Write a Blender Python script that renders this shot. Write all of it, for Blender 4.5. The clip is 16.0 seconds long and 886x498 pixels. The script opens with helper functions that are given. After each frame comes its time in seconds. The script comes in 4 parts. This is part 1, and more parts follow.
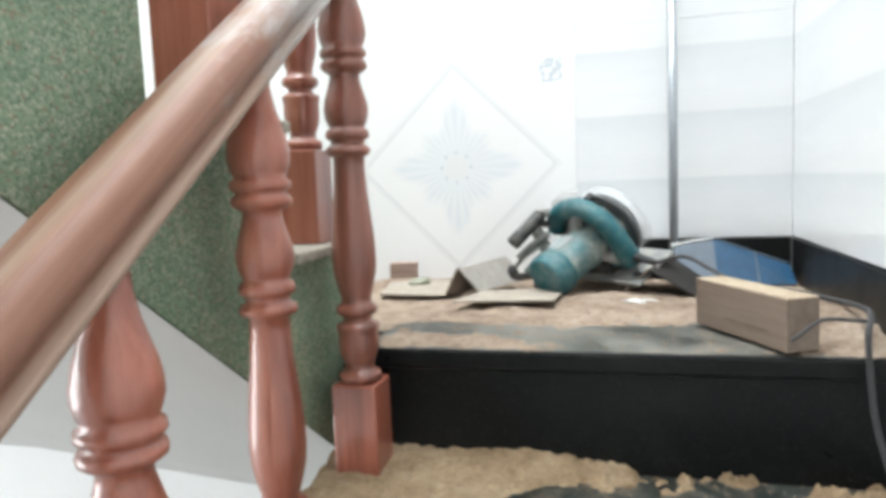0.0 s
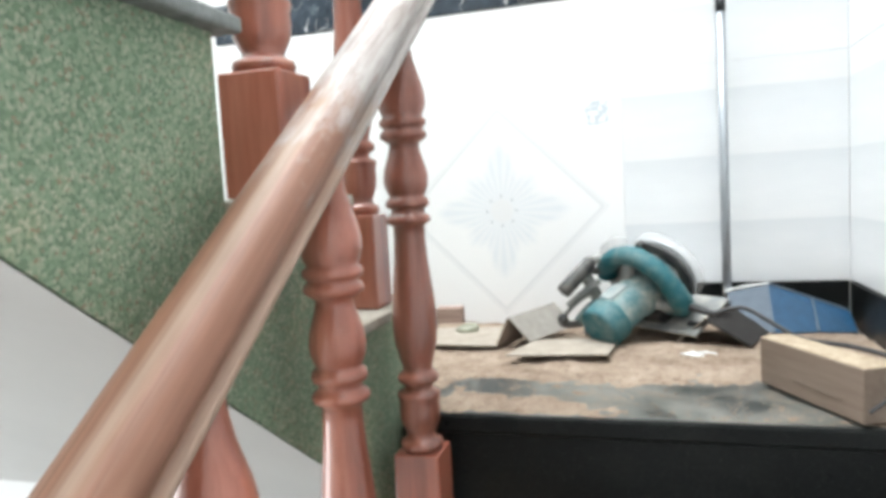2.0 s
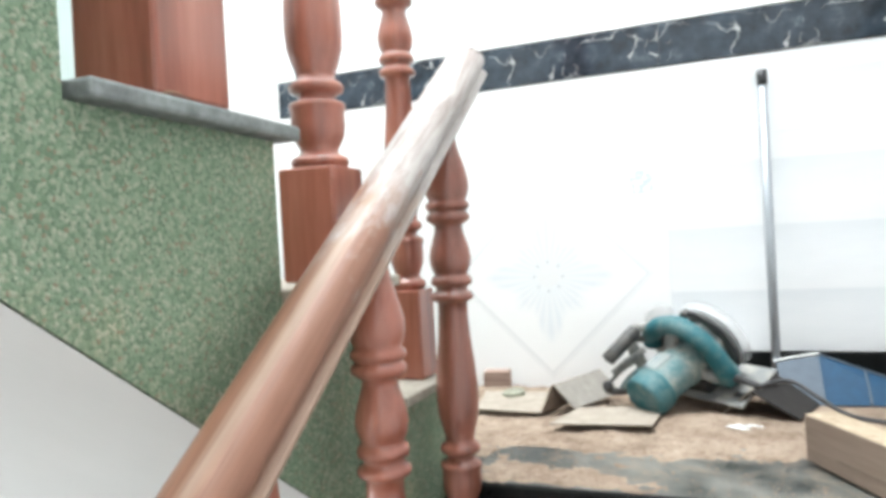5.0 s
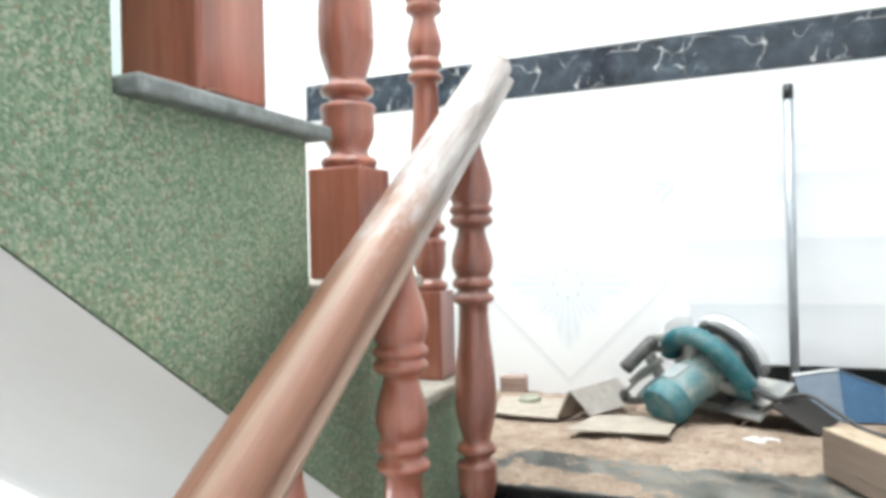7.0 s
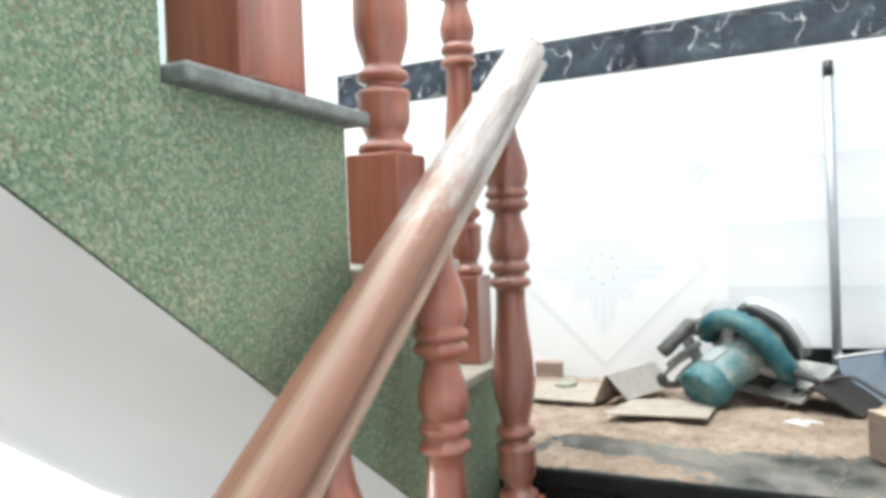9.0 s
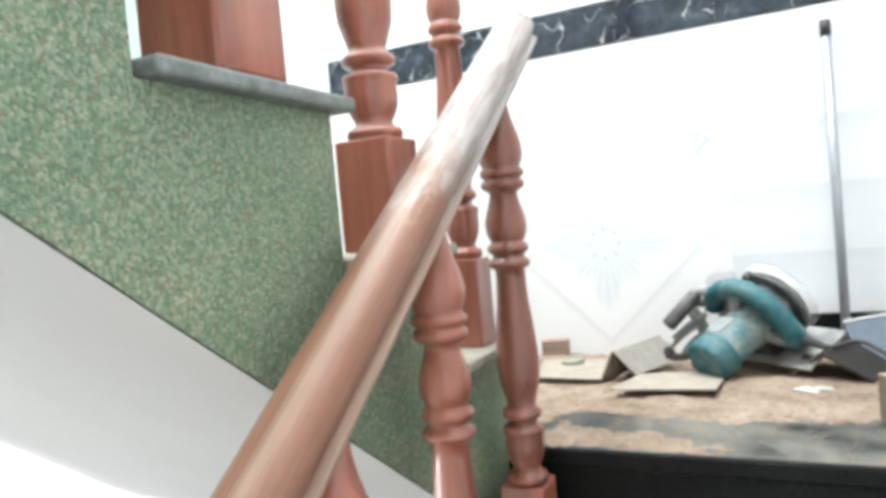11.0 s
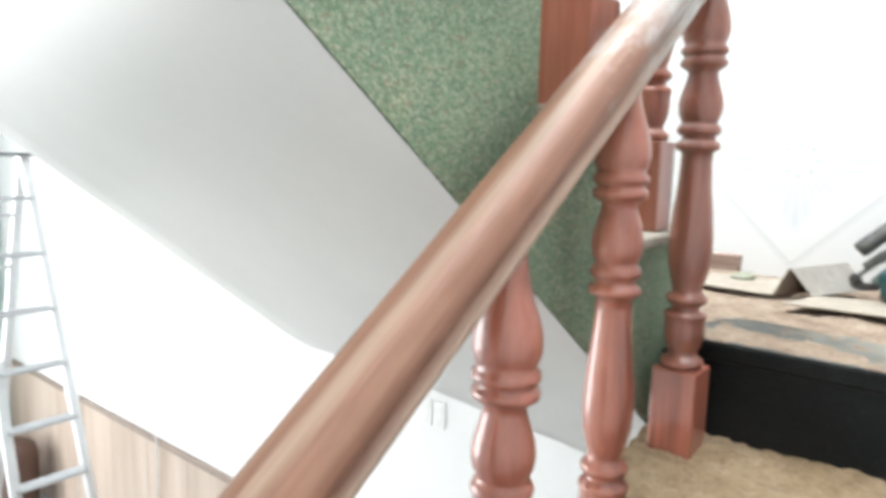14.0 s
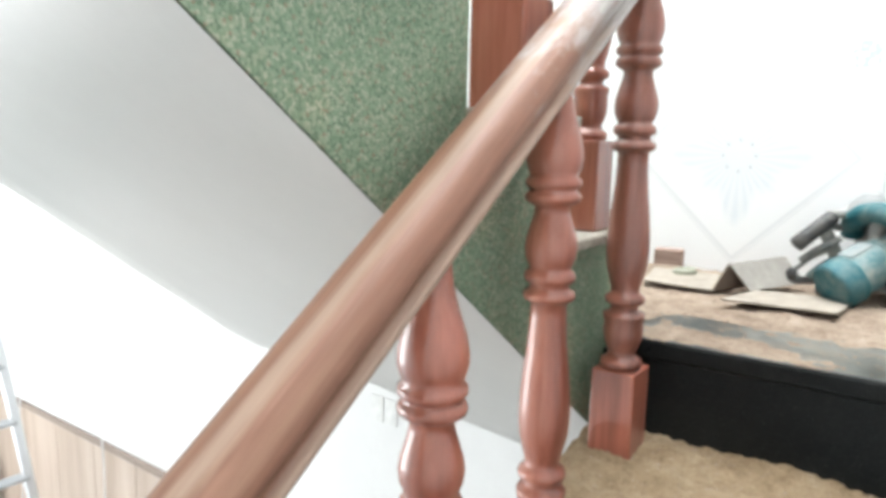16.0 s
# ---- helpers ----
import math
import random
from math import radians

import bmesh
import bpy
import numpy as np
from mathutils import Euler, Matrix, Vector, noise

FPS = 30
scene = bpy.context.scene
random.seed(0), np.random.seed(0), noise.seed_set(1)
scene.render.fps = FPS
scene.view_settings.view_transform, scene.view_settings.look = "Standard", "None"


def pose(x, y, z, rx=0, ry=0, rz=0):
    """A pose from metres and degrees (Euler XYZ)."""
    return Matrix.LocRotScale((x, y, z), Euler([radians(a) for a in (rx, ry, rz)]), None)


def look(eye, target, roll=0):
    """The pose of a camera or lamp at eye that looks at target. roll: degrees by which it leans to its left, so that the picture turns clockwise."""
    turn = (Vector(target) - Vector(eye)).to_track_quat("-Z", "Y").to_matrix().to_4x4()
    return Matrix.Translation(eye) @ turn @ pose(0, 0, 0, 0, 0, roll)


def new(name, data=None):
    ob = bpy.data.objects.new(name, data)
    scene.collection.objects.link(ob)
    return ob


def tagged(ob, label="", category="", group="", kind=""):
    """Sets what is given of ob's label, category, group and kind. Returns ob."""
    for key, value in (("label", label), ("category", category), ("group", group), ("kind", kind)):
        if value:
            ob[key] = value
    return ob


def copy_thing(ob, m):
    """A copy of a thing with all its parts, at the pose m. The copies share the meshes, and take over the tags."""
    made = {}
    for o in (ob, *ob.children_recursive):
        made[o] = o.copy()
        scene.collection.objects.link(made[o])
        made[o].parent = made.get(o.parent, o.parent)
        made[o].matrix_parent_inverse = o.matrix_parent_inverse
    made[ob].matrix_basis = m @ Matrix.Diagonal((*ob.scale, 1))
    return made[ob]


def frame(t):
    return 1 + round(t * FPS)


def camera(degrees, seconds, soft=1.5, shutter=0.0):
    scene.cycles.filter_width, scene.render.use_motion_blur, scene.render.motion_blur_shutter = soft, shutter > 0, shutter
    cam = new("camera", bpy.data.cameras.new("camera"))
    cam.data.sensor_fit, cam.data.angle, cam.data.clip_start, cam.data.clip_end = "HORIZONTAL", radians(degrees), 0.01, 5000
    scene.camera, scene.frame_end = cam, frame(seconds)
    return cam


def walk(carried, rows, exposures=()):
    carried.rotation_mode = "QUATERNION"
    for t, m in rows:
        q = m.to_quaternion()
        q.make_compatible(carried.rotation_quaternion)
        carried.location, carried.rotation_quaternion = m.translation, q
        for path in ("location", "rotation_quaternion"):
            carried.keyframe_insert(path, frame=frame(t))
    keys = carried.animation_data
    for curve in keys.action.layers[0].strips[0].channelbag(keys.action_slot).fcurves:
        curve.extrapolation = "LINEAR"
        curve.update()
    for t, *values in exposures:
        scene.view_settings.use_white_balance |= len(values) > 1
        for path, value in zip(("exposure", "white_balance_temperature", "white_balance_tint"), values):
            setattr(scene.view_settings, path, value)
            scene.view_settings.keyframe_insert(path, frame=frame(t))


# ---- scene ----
cam = camera(65.9, 16.0, 4.0, 0.5)
PATH = [
    (0, (0.377, -0.921, 2.004), (-0.131, 1.003, 1.807), -2.4),
    (0.5, (0.375, -0.92, 2.002), (-0.232, 0.975, 1.8), -2.2),
    (1, (0.343, -0.929, 2.002), (-0.321, 0.944, 1.775), -2.1),
    (1.5, (0.312, -0.924, 2.027), (-0.329, 0.955, 1.784), -1.2),
    (2, (0.326, -0.92, 2.086), (-0.249, 0.988, 1.925), -3.3),
    (2.5, (0.338, -0.913, 2.095), (-0.19, 1.01, 1.939), -2.2),
    (3, (0.352, -0.941, 2.112), (-0.325, 0.939, 2.024), -2.9),
    (3.5, (0.358, -0.959, 2.121), (-0.376, 0.9, 2.038), -2.2),
    (4, (0.365, -0.958, 2.133), (-0.352, 0.908, 2.065), -3.3),
    (6.5, (0.361, -0.978, 2.131), (-0.393, 0.874, 2.17), -2.0),
    (7, (0.363, -0.982, 2.126), (-0.409, 0.862, 2.132), -1.4),
    (7.5, (0.357, -0.987, 2.123), (-0.433, 0.85, 2.124), -0.8),
    (8, (0.355, -0.987, 2.124), (-0.424, 0.855, 2.112), -1.3),
    (8.5, (0.354, -0.993, 2.119), (-0.473, 0.828, 2.096), -1.3),
    (11, (0.359, -0.973, 2.12), (-0.507, 0.828, 2.048), -5.2),
    (11.5, (0.361, -0.978, 2.089), (-0.661, 0.726, 1.87), -2.5),
    (12, (0.353, -1.021, 2.049), (-0.888, 0.532, 1.828), 0.6),
    (12.5, (0.35, -1.027, 2.025), (-0.932, 0.484, 1.75), 2.8),
    (13, (0.35, -1.026, 2.033), (-0.94, 0.485, 1.798), 1.5),
    (13.5, (0.353, -1.029, 2.032), (-0.947, 0.469, 1.773), 1.1),
    (14, (0.354, -1.024, 2.034), (-0.895, 0.513, 1.755), 1.4),
    (14.5, (0.345, -0.97, 2.039), (-0.69, 0.692, 1.633), 0.1),
    (15, (0.355, -0.965, 2.042), (-0.648, 0.723, 1.659), -0.6),
    (15.5, (0.381, -0.995, 2.049), (-0.764, 0.611, 1.715), 0.7),
    (16, (0.365, -0.985, 2.051), (-0.786, 0.622, 1.746), 1.1),
]
EXPOSURES = [(0.0, -0.24), (1.5, -0.20), (2.5, -0.15), (3.5, -0.11), (7.0, -0.02), (8.5, -0.06), (11.0, -0.03), (12.0, 0.08), (14.0, 0.06), (15.0, -0.12), (16.0, 0.0)]
walk(cam, [(t, look(eye, target, roll)) for t, eye, target, roll in PATH], EXPOSURES)

# ---- world, lights ----
world = bpy.data.worlds.new("daylight")
scene.world = world
world.use_nodes = True
wn = world.node_tree.nodes
sky = wn.new("ShaderNodeTexSky")
sky.sky_type, sky.sun_disc = "NISHITA", False
sky.sun_elevation, sky.sun_rotation = radians(48), radians(200)
world.node_tree.links.new(sky.outputs[0], wn["Background"].inputs[0])
wn["Background"].inputs[1].default_value = 0.12


def area_lamp(name, at, target, sx, sy, watts, colour):
    lamp = bpy.data.lights.new(name, "AREA")
    lamp.shape, lamp.size, lamp.size_y, lamp.energy, lamp.color = "RECTANGLE", sx, sy, watts, colour
    ob = new(name, lamp)
    ob.matrix_basis = look(at, target)
    return ob


# daylight through the wide doorway in the west wall of the room
area_lamp("street_daylight", (-5.12, -2.25, 1.02), (0.0, -2.25, 1.02), 3.3, 2.7, 260, (0.95, 0.98, 1.0))
# added lamp under the closed ceiling, brightens the stairwell from above
area_lamp("light_well_daylight", (-0.42, -0.2, 5.9), (-0.42, -0.15, 0.0), 2.2, 1.8, 280, (0.92, 0.97, 1.0))

# ---- measures ----
ZL, RISE, GOING = 1.75, 0.18, 0.25       # landing level, lower flight
NOSE = 0.06                              # front edge of the landing
WALL_Y, WALL_R, WALL_L = 0.707, 0.735, -5.08
FLOOR = -0.38
FRONT_Y = -4.2
FACE_X = -0.068                          # stone-chip face of the upper flight
UP_RISE, UP_GOING = 0.177, 0.2576
SOFFIT_X = -1.75


# ---- materials ----
def material(name):
    m = bpy.data.materials.new(name)
    m.use_nodes = True
    return m, m.node_tree.nodes, m.node_tree.links, m.node_tree.nodes["Principled BSDF"]


def coords(n, l, scale=(1, 1, 1), kind="Object"):
    tc, mp = n.new("ShaderNodeTexCoord"), n.new("ShaderNodeMapping")
    mp.inputs["Scale"].default_value = scale
    l.new(tc.outputs[kind], mp.inputs[0])
    return mp.outputs[0]


def noise_tex(n, l, vec, scale, detail=4, rough=0.55, distortion=0.0):
    t = n.new("ShaderNodeTexNoise")
    t.inputs["Scale"].default_value, t.inputs["Detail"].default_value = scale, detail
    t.inputs["Roughness"].default_value, t.inputs["Distortion"].default_value = rough, distortion
    l.new(vec, t.inputs["Vector"])
    return t.outputs["Fac"]


def ramp(n, l, fac, stops, mode="LINEAR"):
    r = n.new("ShaderNodeValToRGB")
    r.color_ramp.interpolation = mode
    els = r.color_ramp.elements
    while len(els) < len(stops):
        els.new(0.5)
    for e, (p, c) in zip(els, stops):
        e.position, e.color = p, (*c, 1) if len(c) == 3 else c
    l.new(fac, r.inputs[0])
    return r.outputs[0]


def mix(n, l, fac, a, b, blend="MIX"):
    m = n.new("ShaderNodeMix")
    m.data_type, m.blend_type = "RGBA", blend
    for v, s in ((fac, m.inputs[0]), (a, m.inputs[6]), (b, m.inputs[7])):
        if isinstance(v, (int, float)):
            s.default_value = v
        elif isinstance(v, tuple):
            s.default_value = (*v, 1)
        else:
            l.new(v, s)
    return m.outputs[2]


def calc(n, l, op, a, b=0.0, c=0.0):
    m = n.new("ShaderNodeMath")
    m.operation = op
    for v, s in zip((a, b, c), m.inputs):
        if isinstance(v, (int, float)):
            s.default_value = v
        else:
            l.new(v, s)
    return m.outputs[0]


def bump(n, l, p, height, strength, dist):
    b = n.new("ShaderNodeBump")
    b.inputs["Strength"].default_value, b.inputs["Distance"].default_value = strength, dist
    l.new(height, b.inputs["Height"])
    l.new(b.outputs[0], p.inputs["Normal"])


def wood(name, dark, mid, light, along=2, rough=0.32, coat=0.5, fine=1.0, streak=0.8):
    """Wood with its grain along one local axis."""
    m, n, l, p = material(name)
    s = [26 * fine] * 3
    s[along] = 1.6 * fine
    v = coords(n, l, tuple(s))
    info = n.new("ShaderNodeObjectInfo")
    add = n.new("ShaderNodeVectorMath")
    add.operation = "ADD"
    comb = n.new("ShaderNodeCombineXYZ")
    for i in range(3):
        l.new(calc(n, l, "MULTIPLY", info.outputs["Random"], 17.0 + 9 * i), comb.inputs[i])
    l.new(v, add.inputs[0]), l.new(comb.outputs[0], add.inputs[1])
    v = add.outputs[0]
    broad = noise_tex(n, l, v, 0.8, 3, 0.5, 0.6)
    grain = noise_tex(n, l, v, 5.0, 5, 0.7, 0.3)
    c = ramp(n, l, broad, [(0.3, dark), (0.5, mid), (0.7, light)])
    g = ramp(n, l, grain, [(0.35, (0.72, 0.66, 0.62)), (0.6, (1, 1, 1))])
    c = mix(n, l, streak, c, g, "MULTIPLY")
    l.new(c, p.inputs["Base Color"])
    l.new(calc(n, l, "ADD", calc(n, l, "MULTIPLY", grain, 0.2), rough - 0.1), p.inputs["Roughness"])
    p.inputs["Coat Weight"].default_value, p.inputs["Coat Roughness"].default_value = coat, 0.13
    p.inputs["Coat IOR"].default_value = 1.55
    p.inputs["Specular IOR Level"].default_value = 0.3
    bump(n, l, p, grain, 0.12, 0.002)
    return m


M_BAL = wood("varnished_red_wood", (0.18, 0.050, 0.030), (0.34, 0.108, 0.068), (0.43, 0.162, 0.105), 2, 0.40, 0.9, 0.9, 0.7)
M_BAL_DARK = wood("brown_varnished_wood", (0.105, 0.036, 0.024), (0.25, 0.084, 0.055), (0.36, 0.135, 0.090), 2, 0.40, 0.9, 0.7, 0.8)
# offcut wood, darkened for the shade on its sides
M_PLANK_SHADED = wood("shaded_offcut_wood", (0.165, 0.120, 0.090), (0.218, 0.166, 0.129), (0.26, 0.208, 0.166), 0, 0.8, 0.0, 0.8, 0.6)
M_BLOCK = wood("pinkish_offcut_wood", (0.25, 0.175, 0.14), (0.34, 0.25, 0.21), (0.41, 0.32, 0.27), 0, 0.8, 0.0)
M_WAINS = wood("wood_look_boards", (0.43, 0.335, 0.265), (0.52, 0.42, 0.345), (0.58, 0.485, 0.41), 2, 0.4, 0.1, 0.35, 0.4)


def handrail_material():
    m, n, l, p = material("sanded_handrail_wood")
    v = coords(n, l, (1.0, 30, 30))
    broad = noise_tex(n, l, v, 1.5, 4, 0.6, 0.5)
    grain = noise_tex(n, l, v, 6.0, 5, 0.7, 0.2)
    c = ramp(n, l, broad, [(0.30, (0.150, 0.076, 0.047)), (0.45, (0.250, 0.127, 0.080)), (0.55, (0.205, 0.104, 0.066)), (0.68, (0.285, 0.168, 0.112))])
    c = mix(n, l, 0.5, c, ramp(n, l, grain, [(0.35, (0.66, 0.60, 0.56)), (0.62, (1, 1, 1))]), "MULTIPLY")
    # redder stain left on the stair side; paler along the crest and on the lower bead
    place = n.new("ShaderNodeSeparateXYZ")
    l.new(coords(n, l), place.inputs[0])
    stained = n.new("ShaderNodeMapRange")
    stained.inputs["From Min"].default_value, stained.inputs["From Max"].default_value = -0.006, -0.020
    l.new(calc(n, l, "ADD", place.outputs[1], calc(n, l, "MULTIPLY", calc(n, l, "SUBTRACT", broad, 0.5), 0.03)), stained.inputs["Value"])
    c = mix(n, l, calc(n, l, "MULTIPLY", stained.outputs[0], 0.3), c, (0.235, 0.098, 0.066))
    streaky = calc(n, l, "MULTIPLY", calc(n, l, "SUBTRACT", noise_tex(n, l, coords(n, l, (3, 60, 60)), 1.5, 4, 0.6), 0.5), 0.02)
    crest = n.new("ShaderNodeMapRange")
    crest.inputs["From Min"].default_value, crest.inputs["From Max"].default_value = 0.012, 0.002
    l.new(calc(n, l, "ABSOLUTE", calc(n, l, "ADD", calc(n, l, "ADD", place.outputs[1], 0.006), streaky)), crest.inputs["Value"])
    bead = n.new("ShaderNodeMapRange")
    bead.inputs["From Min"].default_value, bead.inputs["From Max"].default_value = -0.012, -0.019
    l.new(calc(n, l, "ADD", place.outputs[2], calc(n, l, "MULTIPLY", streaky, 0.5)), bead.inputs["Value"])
    paled = calc(n, l, "MULTIPLY", calc(n, l, "MAXIMUM", crest.outputs[0], bead.outputs[0]), 0.55)
    c = mix(n, l, paled, c, (0.42, 0.32, 0.25))
    # pale filler smeared over the upper end
    plain = coords(n, l)
    sep = n.new("ShaderNodeSeparateXYZ")
    l.new(plain, sep.inputs[0])
    blot = noise_tex(n, l, coords(n, l, (9, 22, 22)), 1.6, 5, 0.65)
    edge = calc(n, l, "ADD", sep.outputs[0], calc(n, l, "MULTIPLY", calc(n, l, "SUBTRACT", blot, 0.5), 0.55))
    mr = n.new("ShaderNodeMapRange")
    mr.inputs["From Min"].default_value, mr.inputs["From Max"].default_value = -0.54, -0.36
    l.new(edge, mr.inputs["Value"])
    streak = noise_tex(n, l, coords(n, l, (6, 70, 70)), 1.4, 5, 0.7, 0.4)
    pale = mix(n, l, ramp(n, l, streak, [(0.36, (0, 0, 0)), (0.62, (1, 1, 1))]), (0.25, 0.215, 0.195), (0.46, 0.435, 0.42))
    c = mix(n, l, calc(n, l, "MULTIPLY", mr.outputs[0], 0.9), c, pale)
    l.new(c, p.inputs["Base Color"])
    p.inputs["Roughness"].default_value = 0.5
    p.inputs["Coat Weight"].default_value, p.inputs["Coat Roughness"].default_value = 0.1, 0.4
    p.inputs["Specular IOR Level"].default_value = 0.3
    bump(n, l, p, grain, 0.1, 0.002)
    return m


M_RAIL = handrail_material()


def stone_chip():
    m, n, l, p = material("green_stone_chip_render")
    v = coords(n, l)
    vo = n.new("ShaderNodeTexVoronoi")
    vo.inputs["Scale"].default_value = 340
    l.new(v, vo.inputs["Vector"])
    sep = n.new("ShaderNodeSeparateColor")
    l.new(vo.outputs["Color"], sep.inputs[0])
    c = ramp(n, l, sep.outputs[0], [(0.0, (0.119, 0.170, 0.114)), (0.20, (0.151, 0.210, 0.139)), (0.45, (0.196, 0.253, 0.180)),
                                    (0.66, (0.246, 0.283, 0.209)), (0.83, (0.308, 0.322, 0.251)), (0.95, (0.21, 0.17, 0.12))], "CONSTANT")
    big = noise_tex(n, l, v, 9, 4, 0.6)
    c = mix(n, l, 0.75, c, ramp(n, l, big, [(0.3, (0.78, 0.88, 0.78)), (0.55, (0.95, 1, 0.93)), (0.75, (1.25, 1.1, 0.95))]), "MULTIPLY")
    l.new(c, p.inputs["Base Color"])
    p.inputs["Roughness"].default_value = 0.75
    h = calc(n, l, "SUBTRACT", sep.outputs[1], calc(n, l, "MULTIPLY", vo.outputs["Distance"], 1.2))
    bump(n, l, p, h, 0.4, 0.003)
    return m


M_CHIP = stone_chip()


def black_granite():
    m, n, l, p = material("black_granite")
    v = coords(n, l)
    fleck = noise_tex(n, l, v, 420, 2, 0.6)
    c = ramp(n, l, fleck, [(0.45, (0.006, 0.007, 0.007)), (0.62, (0.010, 0.011, 0.011)), (0.75, (0.045, 0.050, 0.047))])
    smear = noise_tex(n, l, v, 7, 5, 0.62, 0.8)
    dust = ramp(n, l, smear, [(0.46, (0, 0, 0)), (0.80, (0.04, 0.04, 0.04))])
    c = mix(n, l, dust, c, (0.17, 0.17, 0.15))
    p.inputs["Specular IOR Level"].default_value = 0.14
    l.new(c, p.inputs["Base Color"])
    l.new(calc(n, l, "ADD", calc(n, l, "MULTIPLY", smear, 0.45), 0.12), p.inputs["Roughness"])
    return m


M_GRANITE = black_granite()


def dusty_granite(name, film, crumbs):
    """Walked-on stone: caked dust film, grey-green smears and crumbs of sawdust."""
    m, n, l, p = material(name)
    v = coords(n, l)
    fleck = noise_tex(n, l, v, 380, 2, 0.6)
    base = ramp(n, l, fleck, [(0.4, (0.007, 0.011, 0.010)), (0.7, (0.028, 0.038, 0.034))])
    smear = noise_tex(n, l, v, 6, 5, 0.62, 0.7)
    c = mix(n, l, ramp(n, l, smear, [(0.38, (0, 0, 0)), (0.50, (film * 0.5, film * 0.5, film * 0.5)), (0.62, (film, film, film))]), base, (0.205, 0.20, 0.178))
    spot = noise_tex(n, l, v, 15, 8, 0.78, 1.2)
    crumb = ramp(n, l, spot, [(crumbs, (0, 0, 0)), (crumbs + 0.20, (0.6, 0.6, 0.6))])
    c = mix(n, l, crumb, c, (0.36, 0.275, 0.205))
    l.new(c, p.inputs["Base Color"])
    p.inputs["Specular IOR Level"].default_value = 0.3
    l.new(calc(n, l, "ADD", calc(n, l, "MULTIPLY", crumb, 0.4), calc(n, l, "ADD", calc(n, l, "MULTIPLY", smear, 0.6), 0.10)), p.inputs["Roughness"])
    bump(n, l, p, spot, 0.3, 0.004)
    return m


M_DUSTY = dusty_granite("dusty_black_granite", 0.8, 0.50)
M_DAMP = dusty_granite("damp_black_granite", 0.14, 0.51)


def sawdust_material(name, dark, mid, light):
    m, n, l, p = material(name)
    v = coords(n, l)
    a = noise_tex(n, l, v, 12, 6, 0.7)
    k = noise_tex(n, l, v, 75, 5, 0.7, 0.4)
    b = noise_tex(n, l, v, 260, 4, 0.75)
    c = ramp(n, l, a, [(0.30, dark), (0.5, mid), (0.7, light)])
    c = mix(n, l, 0.6, c, ramp(n, l, k, [(0.33, (0.56, 0.48, 0.43)), (0.5, (0.95, 0.93, 0.91)), (0.7, (1.08, 1.07, 1.05))]), "MULTIPLY")
    c = mix(n, l, 0.7, c, ramp(n, l, b, [(0.3, (0.6, 0.53, 0.47)), (0.55, (1, 1, 1))]), "MULTIPLY")
    l.new(c, p.inputs["Base Color"])
    p.inputs["Roughness"].default_value, p.inputs["Specular IOR Level"].default_value = 0.95, 0.1
    bump(n, l, p, calc(n, l, "ADD", k, calc(n, l, "MULTIPLY", b, 0.5)), 0.55, 0.010)
    return m


M_SAWDUST = sawdust_material("pine_sawdust", (0.205, 0.143, 0.084), (0.315, 0.235, 0.150), (0.40, 0.314, 0.215))
M_CREAM = sawdust_material("lit_cream_wood_dust", (0.38, 0.30, 0.215), (0.48, 0.40, 0.30), (0.56, 0.48, 0.37))
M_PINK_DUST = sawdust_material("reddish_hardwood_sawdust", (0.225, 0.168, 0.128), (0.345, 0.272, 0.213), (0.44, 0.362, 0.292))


def plaster(name, colour, tone=0.05, rough=0.7):
    m, n, l, p = material(name)
    v = coords(n, l)
    a = noise_tex(n, l, v, 1.7, 4, 0.6)
    b = noise_tex(n, l, v, 60, 4, 0.7)
    lo = tuple(k * (1 - tone) for k in colour)
    c = ramp(n, l, a, [(0.35, lo), (0.65, colour)])
    c = mix(n, l, 0.5, c, ramp(n, l, b, [(0.3, (0.95, 0.95, 0.95)), (0.6, (1, 1, 1))]), "MULTIPLY")
    l.new(c, p.inputs["Base Color"])
    p.inputs["Roughness"].default_value = rough
    bump(n, l, p, b, 0.08, 0.002)
    return m


M_PLASTER = plaster("white_painted_plaster", (0.80, 0.80, 0.79))
# grey-green plaster: the walls' shade is put into this darker colour
M_WALL_SHADED = plaster("shaded_grey_green_plaster", (0.42, 0.50, 0.475))
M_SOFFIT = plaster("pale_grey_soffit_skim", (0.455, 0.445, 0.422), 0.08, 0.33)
M_FLOOR = plaster("pale_floor_tile", (0.43, 0.45, 0.45), 0.08, 0.25)


def white_tile(name, colour):
    m, n, l, p = material(name)
    a = noise_tex(n, l, coords(n, l), 3.0, 4, 0.6)
    l.new(ramp(n, l, a, [(0.3, tuple(k * 0.97 for k in colour)), (0.7, colour)]), p.inputs["Base Color"])
    p.inputs["Roughness"].default_value = 0.12
    return m


M_TILE = white_tile("glazed_white_tile", (0.875, 0.88, 0.875))


